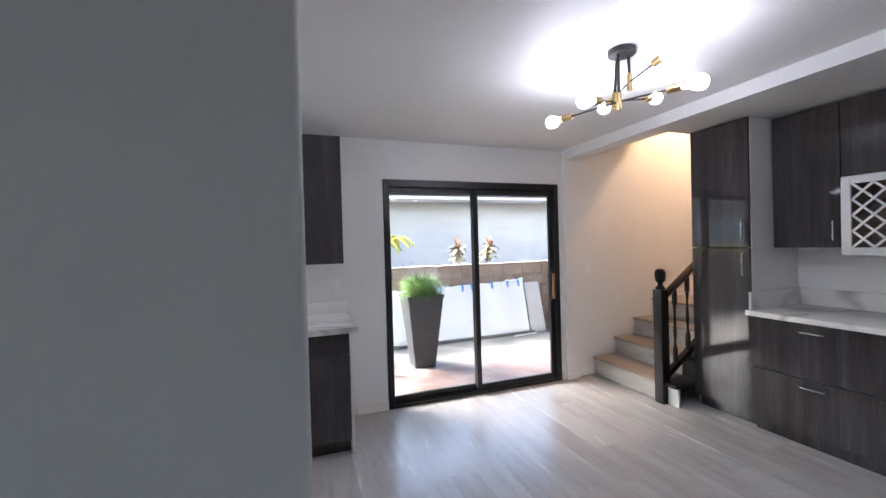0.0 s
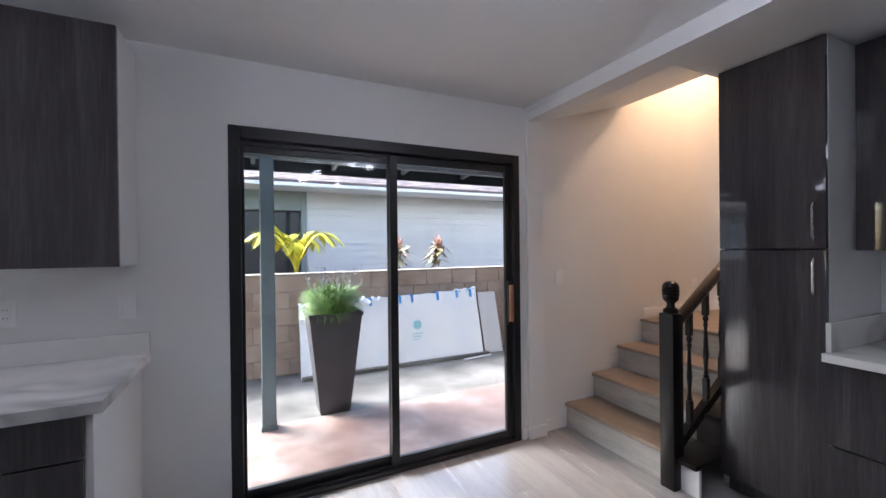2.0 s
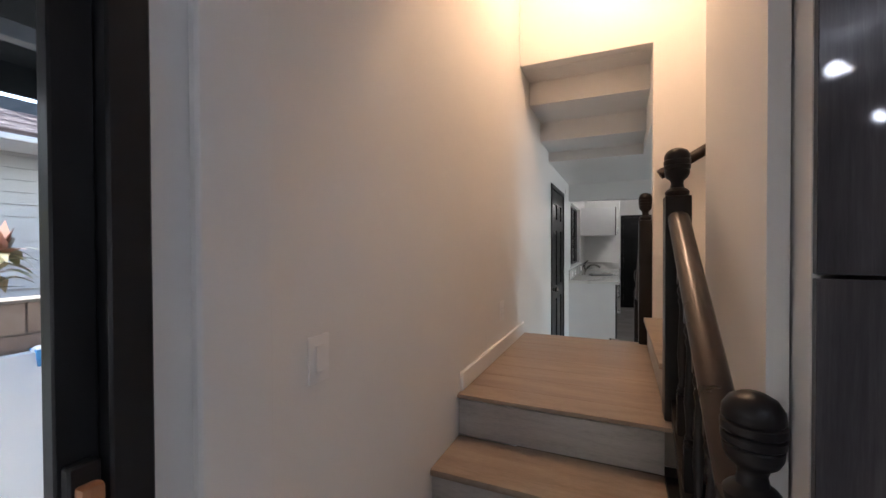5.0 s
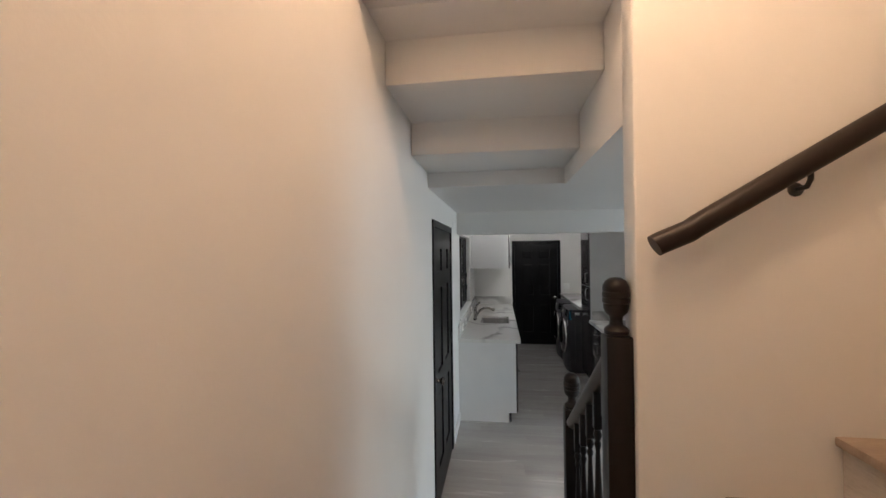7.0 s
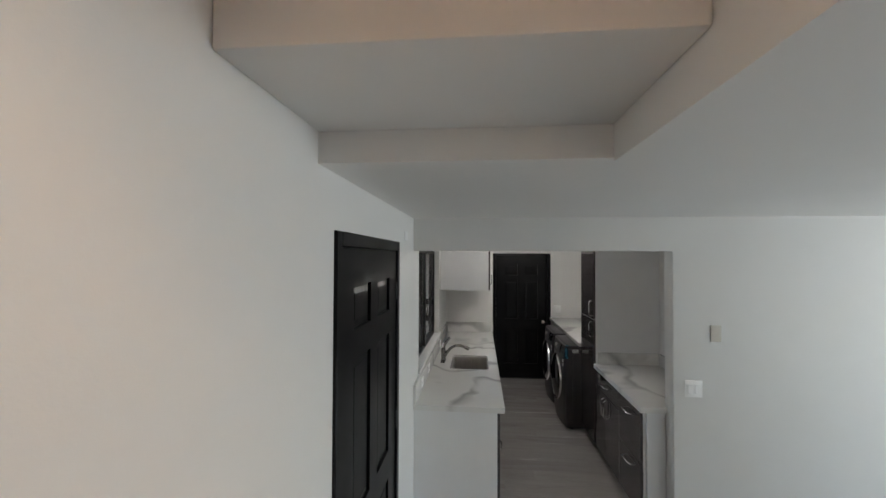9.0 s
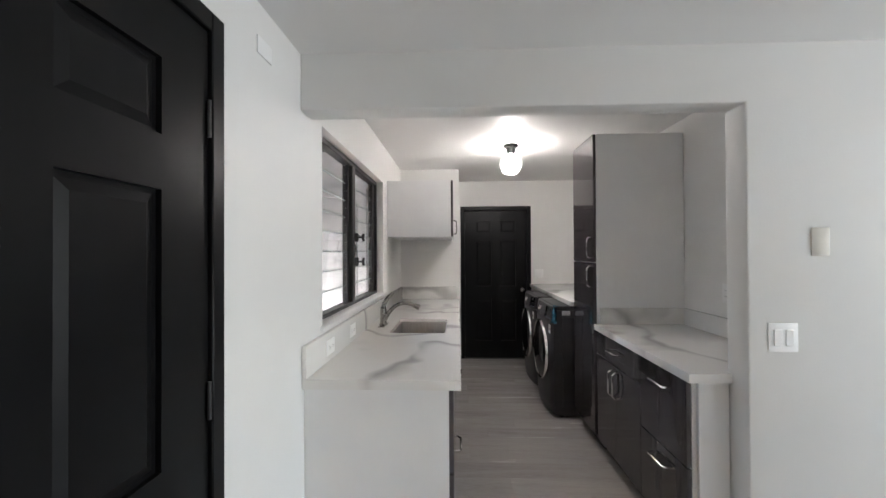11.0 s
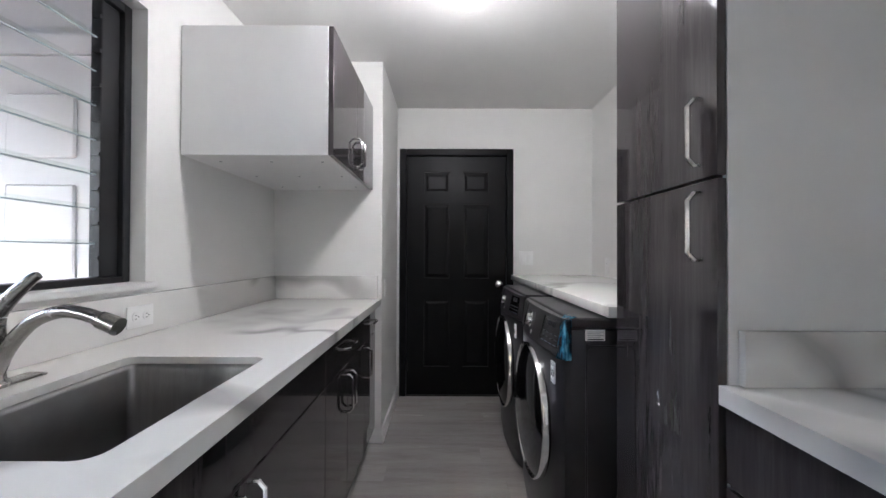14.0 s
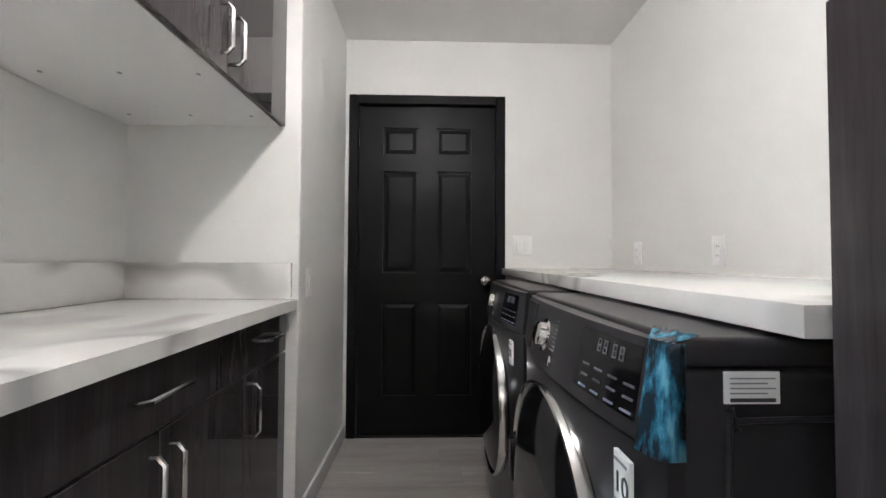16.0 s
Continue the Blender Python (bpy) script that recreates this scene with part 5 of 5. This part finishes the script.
for x in (-2.7, 0.92, 5.4):
    p = thing("patio_post", "square blue-grey painted patio post", "post", (x, 4.63, G), group="patio posts")
    part("shaft", B((x - 0.055, x + 0.055, 4.585, 4.695, G + 0.012, 2.165), bevel=0.006), post_paint, p)
    part("foot", B((x - 0.062, x + 0.062, 4.578, 4.702, G, G + 0.05), bevel=0.004), post_paint, p)

# neighbour's house
house = thing("neighbour_house", "low grey clapboard house with a brown shingle roof", "house", (3, 8.6, G))
part("wall", B((-12, -3.4, 8.62, 8.8, G, 2.75), (-3.4, 1.64, 8.62, 8.8, 2.45, 2.75), (1.64, 10.5, 8.62, 8.8, G, 2.75), (-12, 10.5, 9.6, 9.8, G, 2.75)), siding_paint, house)
for k in range(21):
    z = G + 0.05 + k * 0.13
    for a, b in ((-12, -3.42), (1.70, 10.5)):
        part("siding_board", prism(bmesh.new(), [(8.62, z), (8.586, z), (8.606, z + 0.131), (8.62, z + 0.131)], "x", a, b), siding_paint, house)
part("porch_header", B((-3.4, 1.64, 8.59, 8.64, 2.09, 2.45), bevel=0.004), header_paint, house, "grey-green header over the dark porch")
part("porch_frame", B((1.60, 1.70, 8.575, 8.62, G, 2.45), (-3.5, -3.4, 8.575, 8.62, G, 2.45), bevel=0.004), header_paint, house)
# the porch is open; this black sheet paints in the shade inside it
part("porch_shade_sheet", B((-3.4, 1.60, 8.70, 8.72, G, 2.09)), black_metal, house, "flat black sheet standing in for the shade inside the porch")
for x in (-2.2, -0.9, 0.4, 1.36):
    part("porch_post", B((x, x + 0.05, 8.66, 8.70, G, 2.09), bevel=0.003), patio_dark, house)
part("house_window", B((-5.0, -4.1, 8.575, 8.6, 0.95, 1.95), bevel=0.004), gutter_brown, house)
for k in range(7):
    part("louvre", prism(bmesh.new(), [(8.56, 1.0 + 0.13 * k), (8.57, 1.0 + 0.13 * k), (8.578, 1.12 + 0.13 * k), (8.57, 1.12 + 0.13 * k)], "x", -4.95, -4.15), rafter_paint, house)
part("soffit", B((-12, 10.7, 7.95, 8.62, 2.44, 2.46)), outdoor_white, house)
part("gutter", B((-12, 10.7, 7.88, 7.95, 2.43, 2.49), bevel=0.01), gutter_paint, house, "pale grey gutter")
part("fascia", B((-12, 10.7, 7.93, 7.97, 2.44, 2.56)), gutter_brown, house)
slope = 0.305
part("roof", prism(bmesh.new(), [(7.90, 2.53), (10.7, 2.53 + 2.8 * slope), (13.5, 2.53), (13.5, 2.49), (7.90, 2.49)], "x", -12, 10.8), shingle, house)
bm = bmesh.new()
rs = random.Random(4)
for r in range(20):
    y0 = 7.88 + 0.14 * r
    z0 = 2.53 + (y0 - 7.90) * slope
    x = -8.0 + rs.random() * 0.3
    while x < 10.4:
        w = rs.uniform(0.16, 0.34)
        lift = rs.uniform(0.008, 0.016)
        vs = [bm.verts.new(v) for v in ((x, y0, z0), (x + w - 0.008, y0, z0), (x + w - 0.008, y0, z0 + lift), (x, y0, z0 + lift), (x, y0 + 0.17, z0 + 0.17 * slope + 0.003), (x + w - 0.008, y0 + 0.17, z0 + 0.17 * slope + 0.003))]
        bm.faces.new((vs[0], vs[1], vs[2], vs[3]))
        bm.faces.new((vs[3], vs[2], vs[5], vs[4]))
        x += w
part("shingles", bm, shingle, house, "brown asphalt shingles", "stuff")

far = thing("far_house", "dark roofed house further behind the neighbour", "house", (4, 17, G))
part("wall", B((-14, 16, 16.2, 17.8, G, 3.9)), siding_paint, far)
part("roof", prism(bmesh.new(), [(15.8, 3.9), (17.0, 5.25), (18.2, 3.9)], "x", -14.5, 16.5), patio_dark, far)

# white wing of the house beside the laundry window
wing = thing("white_wing", "white painted wing of the house with panel door", "house", (10.2, 4.0, G))
part("wall", B((10.16, 12.0, 3.48, 4.62, G, 2.75)), outdoor_white, wing)
part("corner_post", B((10.08, 10.158, 4.56, 4.66, G, 2.6), bevel=0.004), outdoor_white, wing)
wd = part("wing_door", B((10.125, 10.158, 3.62, 4.42, G, 1.95), bevel=0.004), outdoor_white, wing, "white panel door")
for y0, y1 in ((3.70, 3.97), (4.07, 4.34)):
    for z0, z1 in ((0.1, 0.75), (0.92, 1.45), (1.55, 1.80)):
        part("door_panel", B((10.112, 10.124, y0, y1, z0, z1), bevel=0.008), outdoor_white, wd)
part("casing", B((10.118, 10.158, 3.53, 3.61, G, 2.03), (10.118, 10.158, 4.43, 4.51, G, 2.03), (10.118, 10.158, 3.61, 4.43, 1.955, 2.03)), outdoor_white, wing)


# ---- yard things ----
def leaf(bm, root, direction, length, width, droop, segs=4, up=Vector((0, 0, 1))):
    """A narrow bent blade."""
    d = Vector(direction).normalized()
    side = d.cross(up)
    side = side.normalized() if side.length > 1e-3 else Vector((1, 0, 0))
    p, prev = Vector(root), None
    for k in range(segs + 1):
        f = k / segs
        w = width * (0.35 + 1.3 * f if f < 0.45 else (1 - f) * 1.75) * 0.5
        a, b = bm.verts.new(p + side * w), bm.verts.new(p - side * w)
        if prev:
            bm.faces.new((prev[0], a, b, prev[1]))
        prev = (a, b)
        d = (d + Vector((0, 0, -droop / segs))).normalized()
        p = p + d * (length / segs)


def raw_part(name, bm, mat, parent, label="", kind=""):
    me = bpy.data.meshes.new(name)
    bm.to_mesh(me)
    bm.free()
    me.materials.append(mat)
    o = new(name, me)
    o.parent = parent
    o.location = -BASE[parent]
    BASE[o] = Vector((0, 0, 0))
    return tagged(o, label, "", "", kind)


PX, PY = 1.485, 4.845
pot = thing("planter", "tall square charcoal planter with feathery green plant", "planter", (PX, PY, G))
bm = bmesh.new()
loops = []
for h, z in ((0.135, G + 0.002), (0.232, G + 0.90), (0.240, G + 0.90), (0.240, G + 0.935), (0.222, G + 0.935), (0.214, G + 0.88)):
    loops.append([bm.verts.new((PX + a * h, PY + b * h, z)) for a, b in ((-1, -1), (1, -1), (1, 1), (-1, 1))])
bm.faces.new(loops[0][::-1])
for p, q in zip(loops, loops[1:]):
    for i in range(4):
        bm.faces.new((p[i], p[(i + 1) % 4], q[(i + 1) % 4], q[i]))
bm.faces.new(loops[-1])
bmesh.ops.bevel(bm, geom=[e for e in bm.edges if abs(e.verts[0].co.z - e.verts[1].co.z) > 0.3], offset=0.012, segments=2, affect='EDGES')
bowl = part("pot", bm, pot_fibre, pot)
part("soil", B((PX - 0.205, PX + 0.205, PY - 0.205, PY + 0.205, G + 0.87, G + 0.89)), soil, pot)
rs = random.Random(7)
bm = bmesh.new()
for k in range(3600):
    a, r = rs.uniform(0, 2 * math.pi), rs.random() ** 0.5
    base = Vector((PX + 0.19 * r * math.cos(a), PY + 0.19 * r * math.sin(a), G + 0.885 + rs.uniform(0, 0.23)))
    lean = Vector((math.cos(a) * r * 1.5 + rs.uniform(-0.8, 0.8), math.sin(a) * r * 1.5 + rs.uniform(-0.8, 0.8), 1.1))
    leaf(bm, base, lean, rs.uniform(0.08, 0.20), rs.uniform(0.005, 0.010), rs.uniform(0.4, 1.8), 3)
raw_part("foliage", bm, grass_leaf, pot, "feathery bright green foliage", "stuff")
bm = bmesh.new()
for k in range(46):
    a, r = rs.uniform(0, 2 * math.pi), rs.random() ** 0.5
    p0 = Vector((PX + 0.20 * r * math.cos(a), PY + 0.20 * r * math.sin(a), G + 1.05))
    p1 = p0 + Vector((math.cos(a) * 0.10 * r, math.sin(a) * 0.10 * r, rs.uniform(0.16, 0.32)))
    sweep(bm, [p0, (p0 + p1) / 2 + Vector((rs.uniform(-0.01, 0.01), 0, 0)), p1], 0.0024, 4)
    for q in range(9):
        c = p1 - Vector((0, 0, 0.008 * q))
        leaf(bm, c, (rs.uniform(-1, 1), rs.uniform(-1, 1), 0.7), 0.022, 0.011, 0.3, 2)
raw_part("flower_spikes", bm, stem_leaf, pot, "thin grey-violet flower spikes", "stuff")


def leaning_board(name, label, x0, x1, y0, y1, z1, thick, mat, seed, ragged=0.0, rise=0.0):
    """A board that leans on the garden wall; its foot at y0, its top at y1."""
    rs = random.Random(seed)
    t = thing(name, label, "board", ((x0 + x1) / 2, y0, G))
    bm = bmesh.new()
    n = 26
    lo, hi, lo2, hi2 = [], [], [], []
    for i in range(n + 1):
        x = x0 + (x1 - x0) * i / n
        top = z1 + rise * (x - (x0 + x1) / 2) + ragged * rs.uniform(-1, 1)
        wob = ragged * 0.4 * rs.uniform(-1, 1)
        lo.append(bm.verts.new((x, y0 + wob, G + 0.002)))
        hi.append(bm.verts.new((x, y1 + wob, top)))
        lo2.append(bm.verts.new((x, y0 + thick, G + 0.002)))
        hi2.append(bm.verts.new((x, y1 + thick, top)))
    for i in range(n):
        bm.faces.new((lo[i], lo[i + 1], hi[i + 1], hi[i]))
        bm.faces.new((hi[i], hi[i + 1], hi2[i + 1], hi2[i]))
        bm.faces.new((hi2[i], hi2[i + 1], lo2[i + 1], lo2[i]))
        bm.faces.new((lo2[i], lo2[i + 1], lo[i + 1], lo[i]))
    bm.faces.new((lo[0], hi[0], hi2[0], lo2[0]))
    bm.faces.new((lo[n], lo2[n], hi2[n], hi[n]))
    part("sheet", bm, mat, t)
    return t


stack = leaning_board("wrapped_panels", "stack of panels in white plastic film with blue tape", 1.30, 3.74, 5.80, 6.02, 0.745, 0.07, foam_film, 3, 0.012, 0.03)
rs = random.Random(5)
for x in (2.15, 2.55, 2.72, 3.10, 3.40, 3.62):
    h = rs.uniform(0.05, 0.10)
    k = 0.22 / 0.86
    zt = 0.747 + 0.03 * (x - 2.52)
    part("tape_strip", prism(bmesh.new(), [(6.005, zt), (6.005 - h * k, zt - h), (5.993 - h * k, zt - h), (5.988, zt + 0.013), (6.085, zt + 0.015), (6.085, zt + 0.003)], "x", x, x + 0.03), tape_blue, stack, "blue tape strip")
tilt_m = Matrix.Rotation(radians(90 - 14.4), 4, 'X')
part("round_mark", lathe(bmesh.new(), [(0.06, 0.0), (0.06, 0.004), (0.0, 0.004)], (2.78, 5.922, 0.37), 24, tilt_m), logo_teal, stack, "round teal printed mark")
for k in range(3):
    z = 0.25 - 0.035 * k
    y = 5.80 + (z - G) * 0.256
    part("print_bar", prism(bmesh.new(), [(y - 0.004, z), (y + 0.0, z + 0.012), (y + 0.004, z + 0.012), (y, z)], "x", 2.70, 2.86 - 0.03 * k), logo_teal, stack)
for x0, x1, seed in ((1.30, 1.95, 1), (1.92, 2.30, 2), (3.40, 3.74, 3)):
    q = random.Random(seed)
    n = 16
    pts = [(x0 + (x1 - x0) * i / n, 6.03 + q.uniform(-0.03, 0.03), 0.745 + 0.03 * (x0 - 2.52) + q.uniform(-0.02, 0.035)) for i in range(n + 1)]
    part("film_fold", sweep(bmesh.new(), pts, 0.03, 7, [q.uniform(0.014, 0.045) for i in range(n + 1)], 0.7), foam_film, stack, "crumpled plastic film", sharp=20)
part("floor_batten", B((1.3, 3.80, 5.74, 5.795, G, G + 0.045), bevel=0.004), grey_concrete, stack)
leaning_board("loose_sheet", "loose white sheet leaning on the garden wall", 3.79, 4.09, 5.84, 6.06, 0.73, 0.012, outdoor_white, 9)
flat = thing("cardboard_strip", "white strip of board lying on the concrete", "board", (3.6, 5.7, G))
part("strip", prism(bmesh.new(), [(3.36, 5.66), (3.82, 5.72), (3.82, 5.75), (3.36, 5.70)], "z", G + 0.001, G + 0.014), outdoor_white, flat)
bx, by = 4.52, 5.84
bin_ = thing("garbage_bin", "dark grey square garden bin by the garden wall", "bin", (bx, by, G))
bm = bmesh.new()
loops = []
for h, z in ((0.17, G + 0.002), (0.21, 0.80), (0.225, 0.80), (0.225, 0.84), (0.205, 0.84), (0.165, G + 0.05)):
    loops.append([bm.verts.new((bx + a * h, by + b * h, z)) for a, b in ((-1, -1), (1, -1), (1, 1), (-1, 1))])
bm.faces.new(loops[0][::-1])
for p, q in zip(loops, loops[1:]):
    for i in range(4):
        bm.faces.new((p[i], p[(i + 1) % 4], q[(i + 1) % 4], q[i]))
bm.faces.new(loops[-1])
part("tub", bm, pot_fibre, bin_)
part("sticker", prism(bmesh.new(), [(bx - 0.13, 0.66), (bx - 0.05, 0.66), (bx - 0.05, 0.78), (bx - 0.13, 0.78)], "y", by - 0.218, by - 0.208), white_plastic, bin_, "white and green sticker")


def ti_plant(x, y, z0, h, seed, lean=0.0):
    """A cane with a loose rosette of broad arching leaves and an upright reddish heart."""
    rs = random.Random(seed)
    t = thing("ti_plant", "ti plant with mixed green and reddish leaves", "plant", (x - lean, y, G), group="ti plants")
    part("stalk", sweep(bmesh.new(), smooth([(x - lean * 1.6, y, G), (x - lean * 1.2, y, z0 * 0.8), (x - lean * 0.5, y, z0), (x, y, z0 + h * 0.75)]), 0.014, 8), bark, t)
    for name, mat, n, lo, hi, up in (("outer_leaves", ti_leaf, 44, 0.0, 0.62, 0.1), ("pink_leaves", ti_red, 8, 0.1, 0.6, 0.3), ("heart_leaves", ti_red, 7, 0.45, 0.62, 2.0)):
        bm = bmesh.new()
        for k in range(n):
            a = 2.4 * k + rs.uniform(-0.4, 0.4)
            f = rs.uniform(lo, hi)
            root = (x - lean * 0.5 * (1 - f), y, z0 + h * f)
            leaf(bm, root, (math.cos(a), math.sin(a), up + rs.uniform(0, 1.0)), rs.uniform(0.22, 0.33) * h / (0.5 if up < 1 else 0.72), rs.uniform(0.075, 0.115), rs.uniform(0.7, 1.8) if up < 1 else 0.2, 6)
        raw_part(name, bm, mat, t, "", "stuff")
    return t


ti_plant(3.58, 6.80, 1.12, 0.50, 11, 0.30)
ti_plant(2.82, 6.80, 1.10, 0.50, 12, -0.05)
ti_plant(0.46, 6.80, 1.08, 0.46, 13)
ti_plant(5.0, 6.85, 0.80, 0.34, 14)


def palm(x, y, z0, spread, n, seed):
    """Arching fronds, each a rib with two close rows of narrow leaflets."""
    rs = random.Random(seed)
    t = thing("palm", "yellow-green areca palm with arching fronds", "palm", (x, y, G), group="palms")
    stalks, blades = bmesh.new(), bmesh.new()
    for k in range(n):
        a = 2 * math.pi * k / n + rs.uniform(-0.3, 0.3)
        reach, lift = spread * rs.uniform(0.75, 1.1), rs.uniform(0.75, 1.1) * spread
        pts = [Vector((x, y, G))] + [Vector((x + math.cos(a) * reach * (i / 12) ** 1.3, y + math.sin(a) * reach * 0.6 * (i / 12) ** 1.3, z0 + lift * math.sin(i / 12 * 2.2))) for i in range(13)]
        sweep(stalks, pts, 0.01, 5, [0.014] + [0.011 * (1 - i / 14) for i in range(13)])
        for i in range(3, 13):
            d = (pts[i + 1] - pts[i]).normalized() if i < 13 and i + 1 < len(pts) else d
            side = d.cross(Vector((0, 0, 1))).normalized()
            for s in (-1, 1):
                for j in range(4):
                    p = pts[i].lerp(pts[min(i + 1, 13)], j / 4)
                    leaf(blades, p, side * s * 0.8 + d * 1.1 + Vector((0, 0, 0.25)), spread * rs.uniform(0.36, 0.5) * (1.1 - abs(i - 7) / 12), 0.021, rs.uniform(0.7, 1.3), 4)
    part("stalks", stalks, palm_leaf, t)
    raw_part("fronds", blades, palm_leaf, t, "", "stuff")
    return t


palm(1.36, 6.95, 1.02, 0.62, 11, 21)
palm(-2.6, 6.9, 0.55, 0.7, 12, 22)
palm(-4.0, 6.9, 0.55, 0.7, 12, 23)


def tree(x, y, height, crown_r, seed):
    rs = random.Random(seed)
    t = thing("tree", "leafy green fruit tree behind the garden wall", "tree", (x, y, G))
    bm = bmesh.new()
    sweep(bm, [(x, y, G), (x + 0.05, y, height * 0.3), (x - 0.03, y, height * 0.55), (x, y, height * 0.8)], 0.1, 10, [0.11, 0.09, 0.07, 0.03])
    tips = []
    for k in range(16):
        a = rs.uniform(0, 2 * math.pi)
        z = height * rs.uniform(0.35, 0.75)
        r = crown_r * rs.uniform(0.5, 0.95)
        tip = Vector((x + math.cos(a) * r, y + math.sin(a) * r, z + rs.uniform(0.2, 0.9)))
        sweep(bm, [(x, y, z), ((x + tip.x) / 2, (y + tip.y) / 2, z + 0.25), tip], 0.03, 6, [0.035, 0.022, 0.008])
        tips += [tip, (tip + Vector((x, y, z))) / 2 + Vector((0, 0, 0.3))]
    part("trunk", bm, bark, t)
    leaves = bmesh.new()
    for tip in tips:
        for q in range(330):
            p = tip + Vector((rs.gauss(0, 0.26), rs.gauss(0, 0.26), rs.gauss(0, 0.22)))
            leaf(leaves, p, (rs.uniform(-1, 1), rs.uniform(-1, 1), rs.uniform(-0.4, 0.7)), rs.uniform(0.08, 0.17), rs.uniform(0.035, 0.06), 0.6, 2)
    raw_part("crown", leaves, tree_leaf, t, "", "stuff")
    return t


tree(12.9, 7.75, 3.9, 1.25, 31)
tree(14.6, 8.0, 3.6, 1.4, 32)
fruit_tree = thing("papaya_tree", "slim papaya trunk hung with pale green fruit", "tree", (12.2, 6.75, G))
part("trunk", sweep(bmesh.new(), [(12.2, 6.75, G), (12.22, 6.75, 1.5), (12.2, 6.75, 3.0)], 0.06, 10, [0.07, 0.06, 0.045]), bark, fruit_tree)
rs = random.Random(41)
for k in range(14):
    a, z = rs.uniform(0, 2 * math.pi), 1.55 + 0.055 * k
    part("fruit", lathe(bmesh.new(), [(0.0, -0.07), (0.028, -0.056), (0.045, -0.02), (0.038, 0.03), (0.014, 0.06), (0, 0.07)], (12.2 + 0.11 * math.cos(a), 6.75 + 0.11 * math.sin(a), z), 10), fruit_skin, fruit_tree)
bm = bmesh.new()
for k in range(60):
    a = rs.uniform(0, 2 * math.pi)
    leaf(bm, (12.2, 6.75, 2.7 + rs.uniform(0, 0.4)), (math.cos(a), math.sin(a), rs.uniform(0.1, 1.0)), rs.uniform(0.5, 0.9), 0.16, 0.9, 5)
raw_part("crown", bm, tree_leaf, fruit_tree, "", "stuff")


# ---- pieces: garden wall blocks and floor planks ----
def piece_mesh(name, mat, bevel):
    return finish(B((-0.5, 0.5, -0.5, 0.5, -0.5, 0.5), bevel=bevel), name, mat)


block_mesh = piece_mesh("block", block_stone, 0.012)
rs = random.Random(8)
for row in range(6):
    x = -2.6 + (0.2 if row % 2 else 0)
    while x < 13.2:
        o = new("block", block_mesh)
        o.parent = block_wall
        o.location = (x, 6.2 + rs.uniform(-0.003, 0.003), G + 0.1 + row * 0.2)
        o.scale = (0.388, 0.190, 0.188)
        x += 0.4

plank_mesh = piece_mesh("plank", floor_oak, 0.004)


def planks(parent, x0, x1, y0, y1, seed, holes=()):
    """Planks along y, 0.18 m wide, with staggered ends, kept out of the holes (x0, x1, y0, y1)."""
    rs = random.Random(seed)
    x = x0
    while x < x1 - 0.01:
        w = min(0.18, x1 - x)
        y = y0 - rs.uniform(0, 1.2)
        while y < y1:
            a, b = max(y, y0), min(y + 1.22, y1)
            for hx0, hx1, hy0, hy1 in holes:
                if hx0 < x + w / 2 < hx1:
                    if a < hy0 < b:
                        b = hy0
                    elif hy0 <= a < hy1:
                        a = hy1
            if b - a > 0.03:
                o = new("plank", plank_mesh)
                o.parent = parent
                o.location = (x + w / 2, (a + b) / 2, -0.006)
                o.scale = (w - 0.0005, b - a - 0.0005, 0.012)
            y += 1.22
        x += 0.18


floor_k = structure("floor_kitchen", B((-3.5, 3.85, -3.5, 3.44, -0.10, -0.0125)), mortar, "grey oak-look plank floor with a satin sheen", "floor")
planks(floor_k, -3.49, 3.80, -3.49, 3.44, 51)
floor_h = structure("floor_hall", B((3.86, 12.0, -3.0, 3.46, -0.10, -0.0125)), mortar, "grey oak-look plank floor of hall and laundry", "floor")
planks(floor_h, 5.22, 8.165, -2.98, 3.354, 52)
planks(floor_h, 8.165, 12.0, 1.05, 3.354, 53)
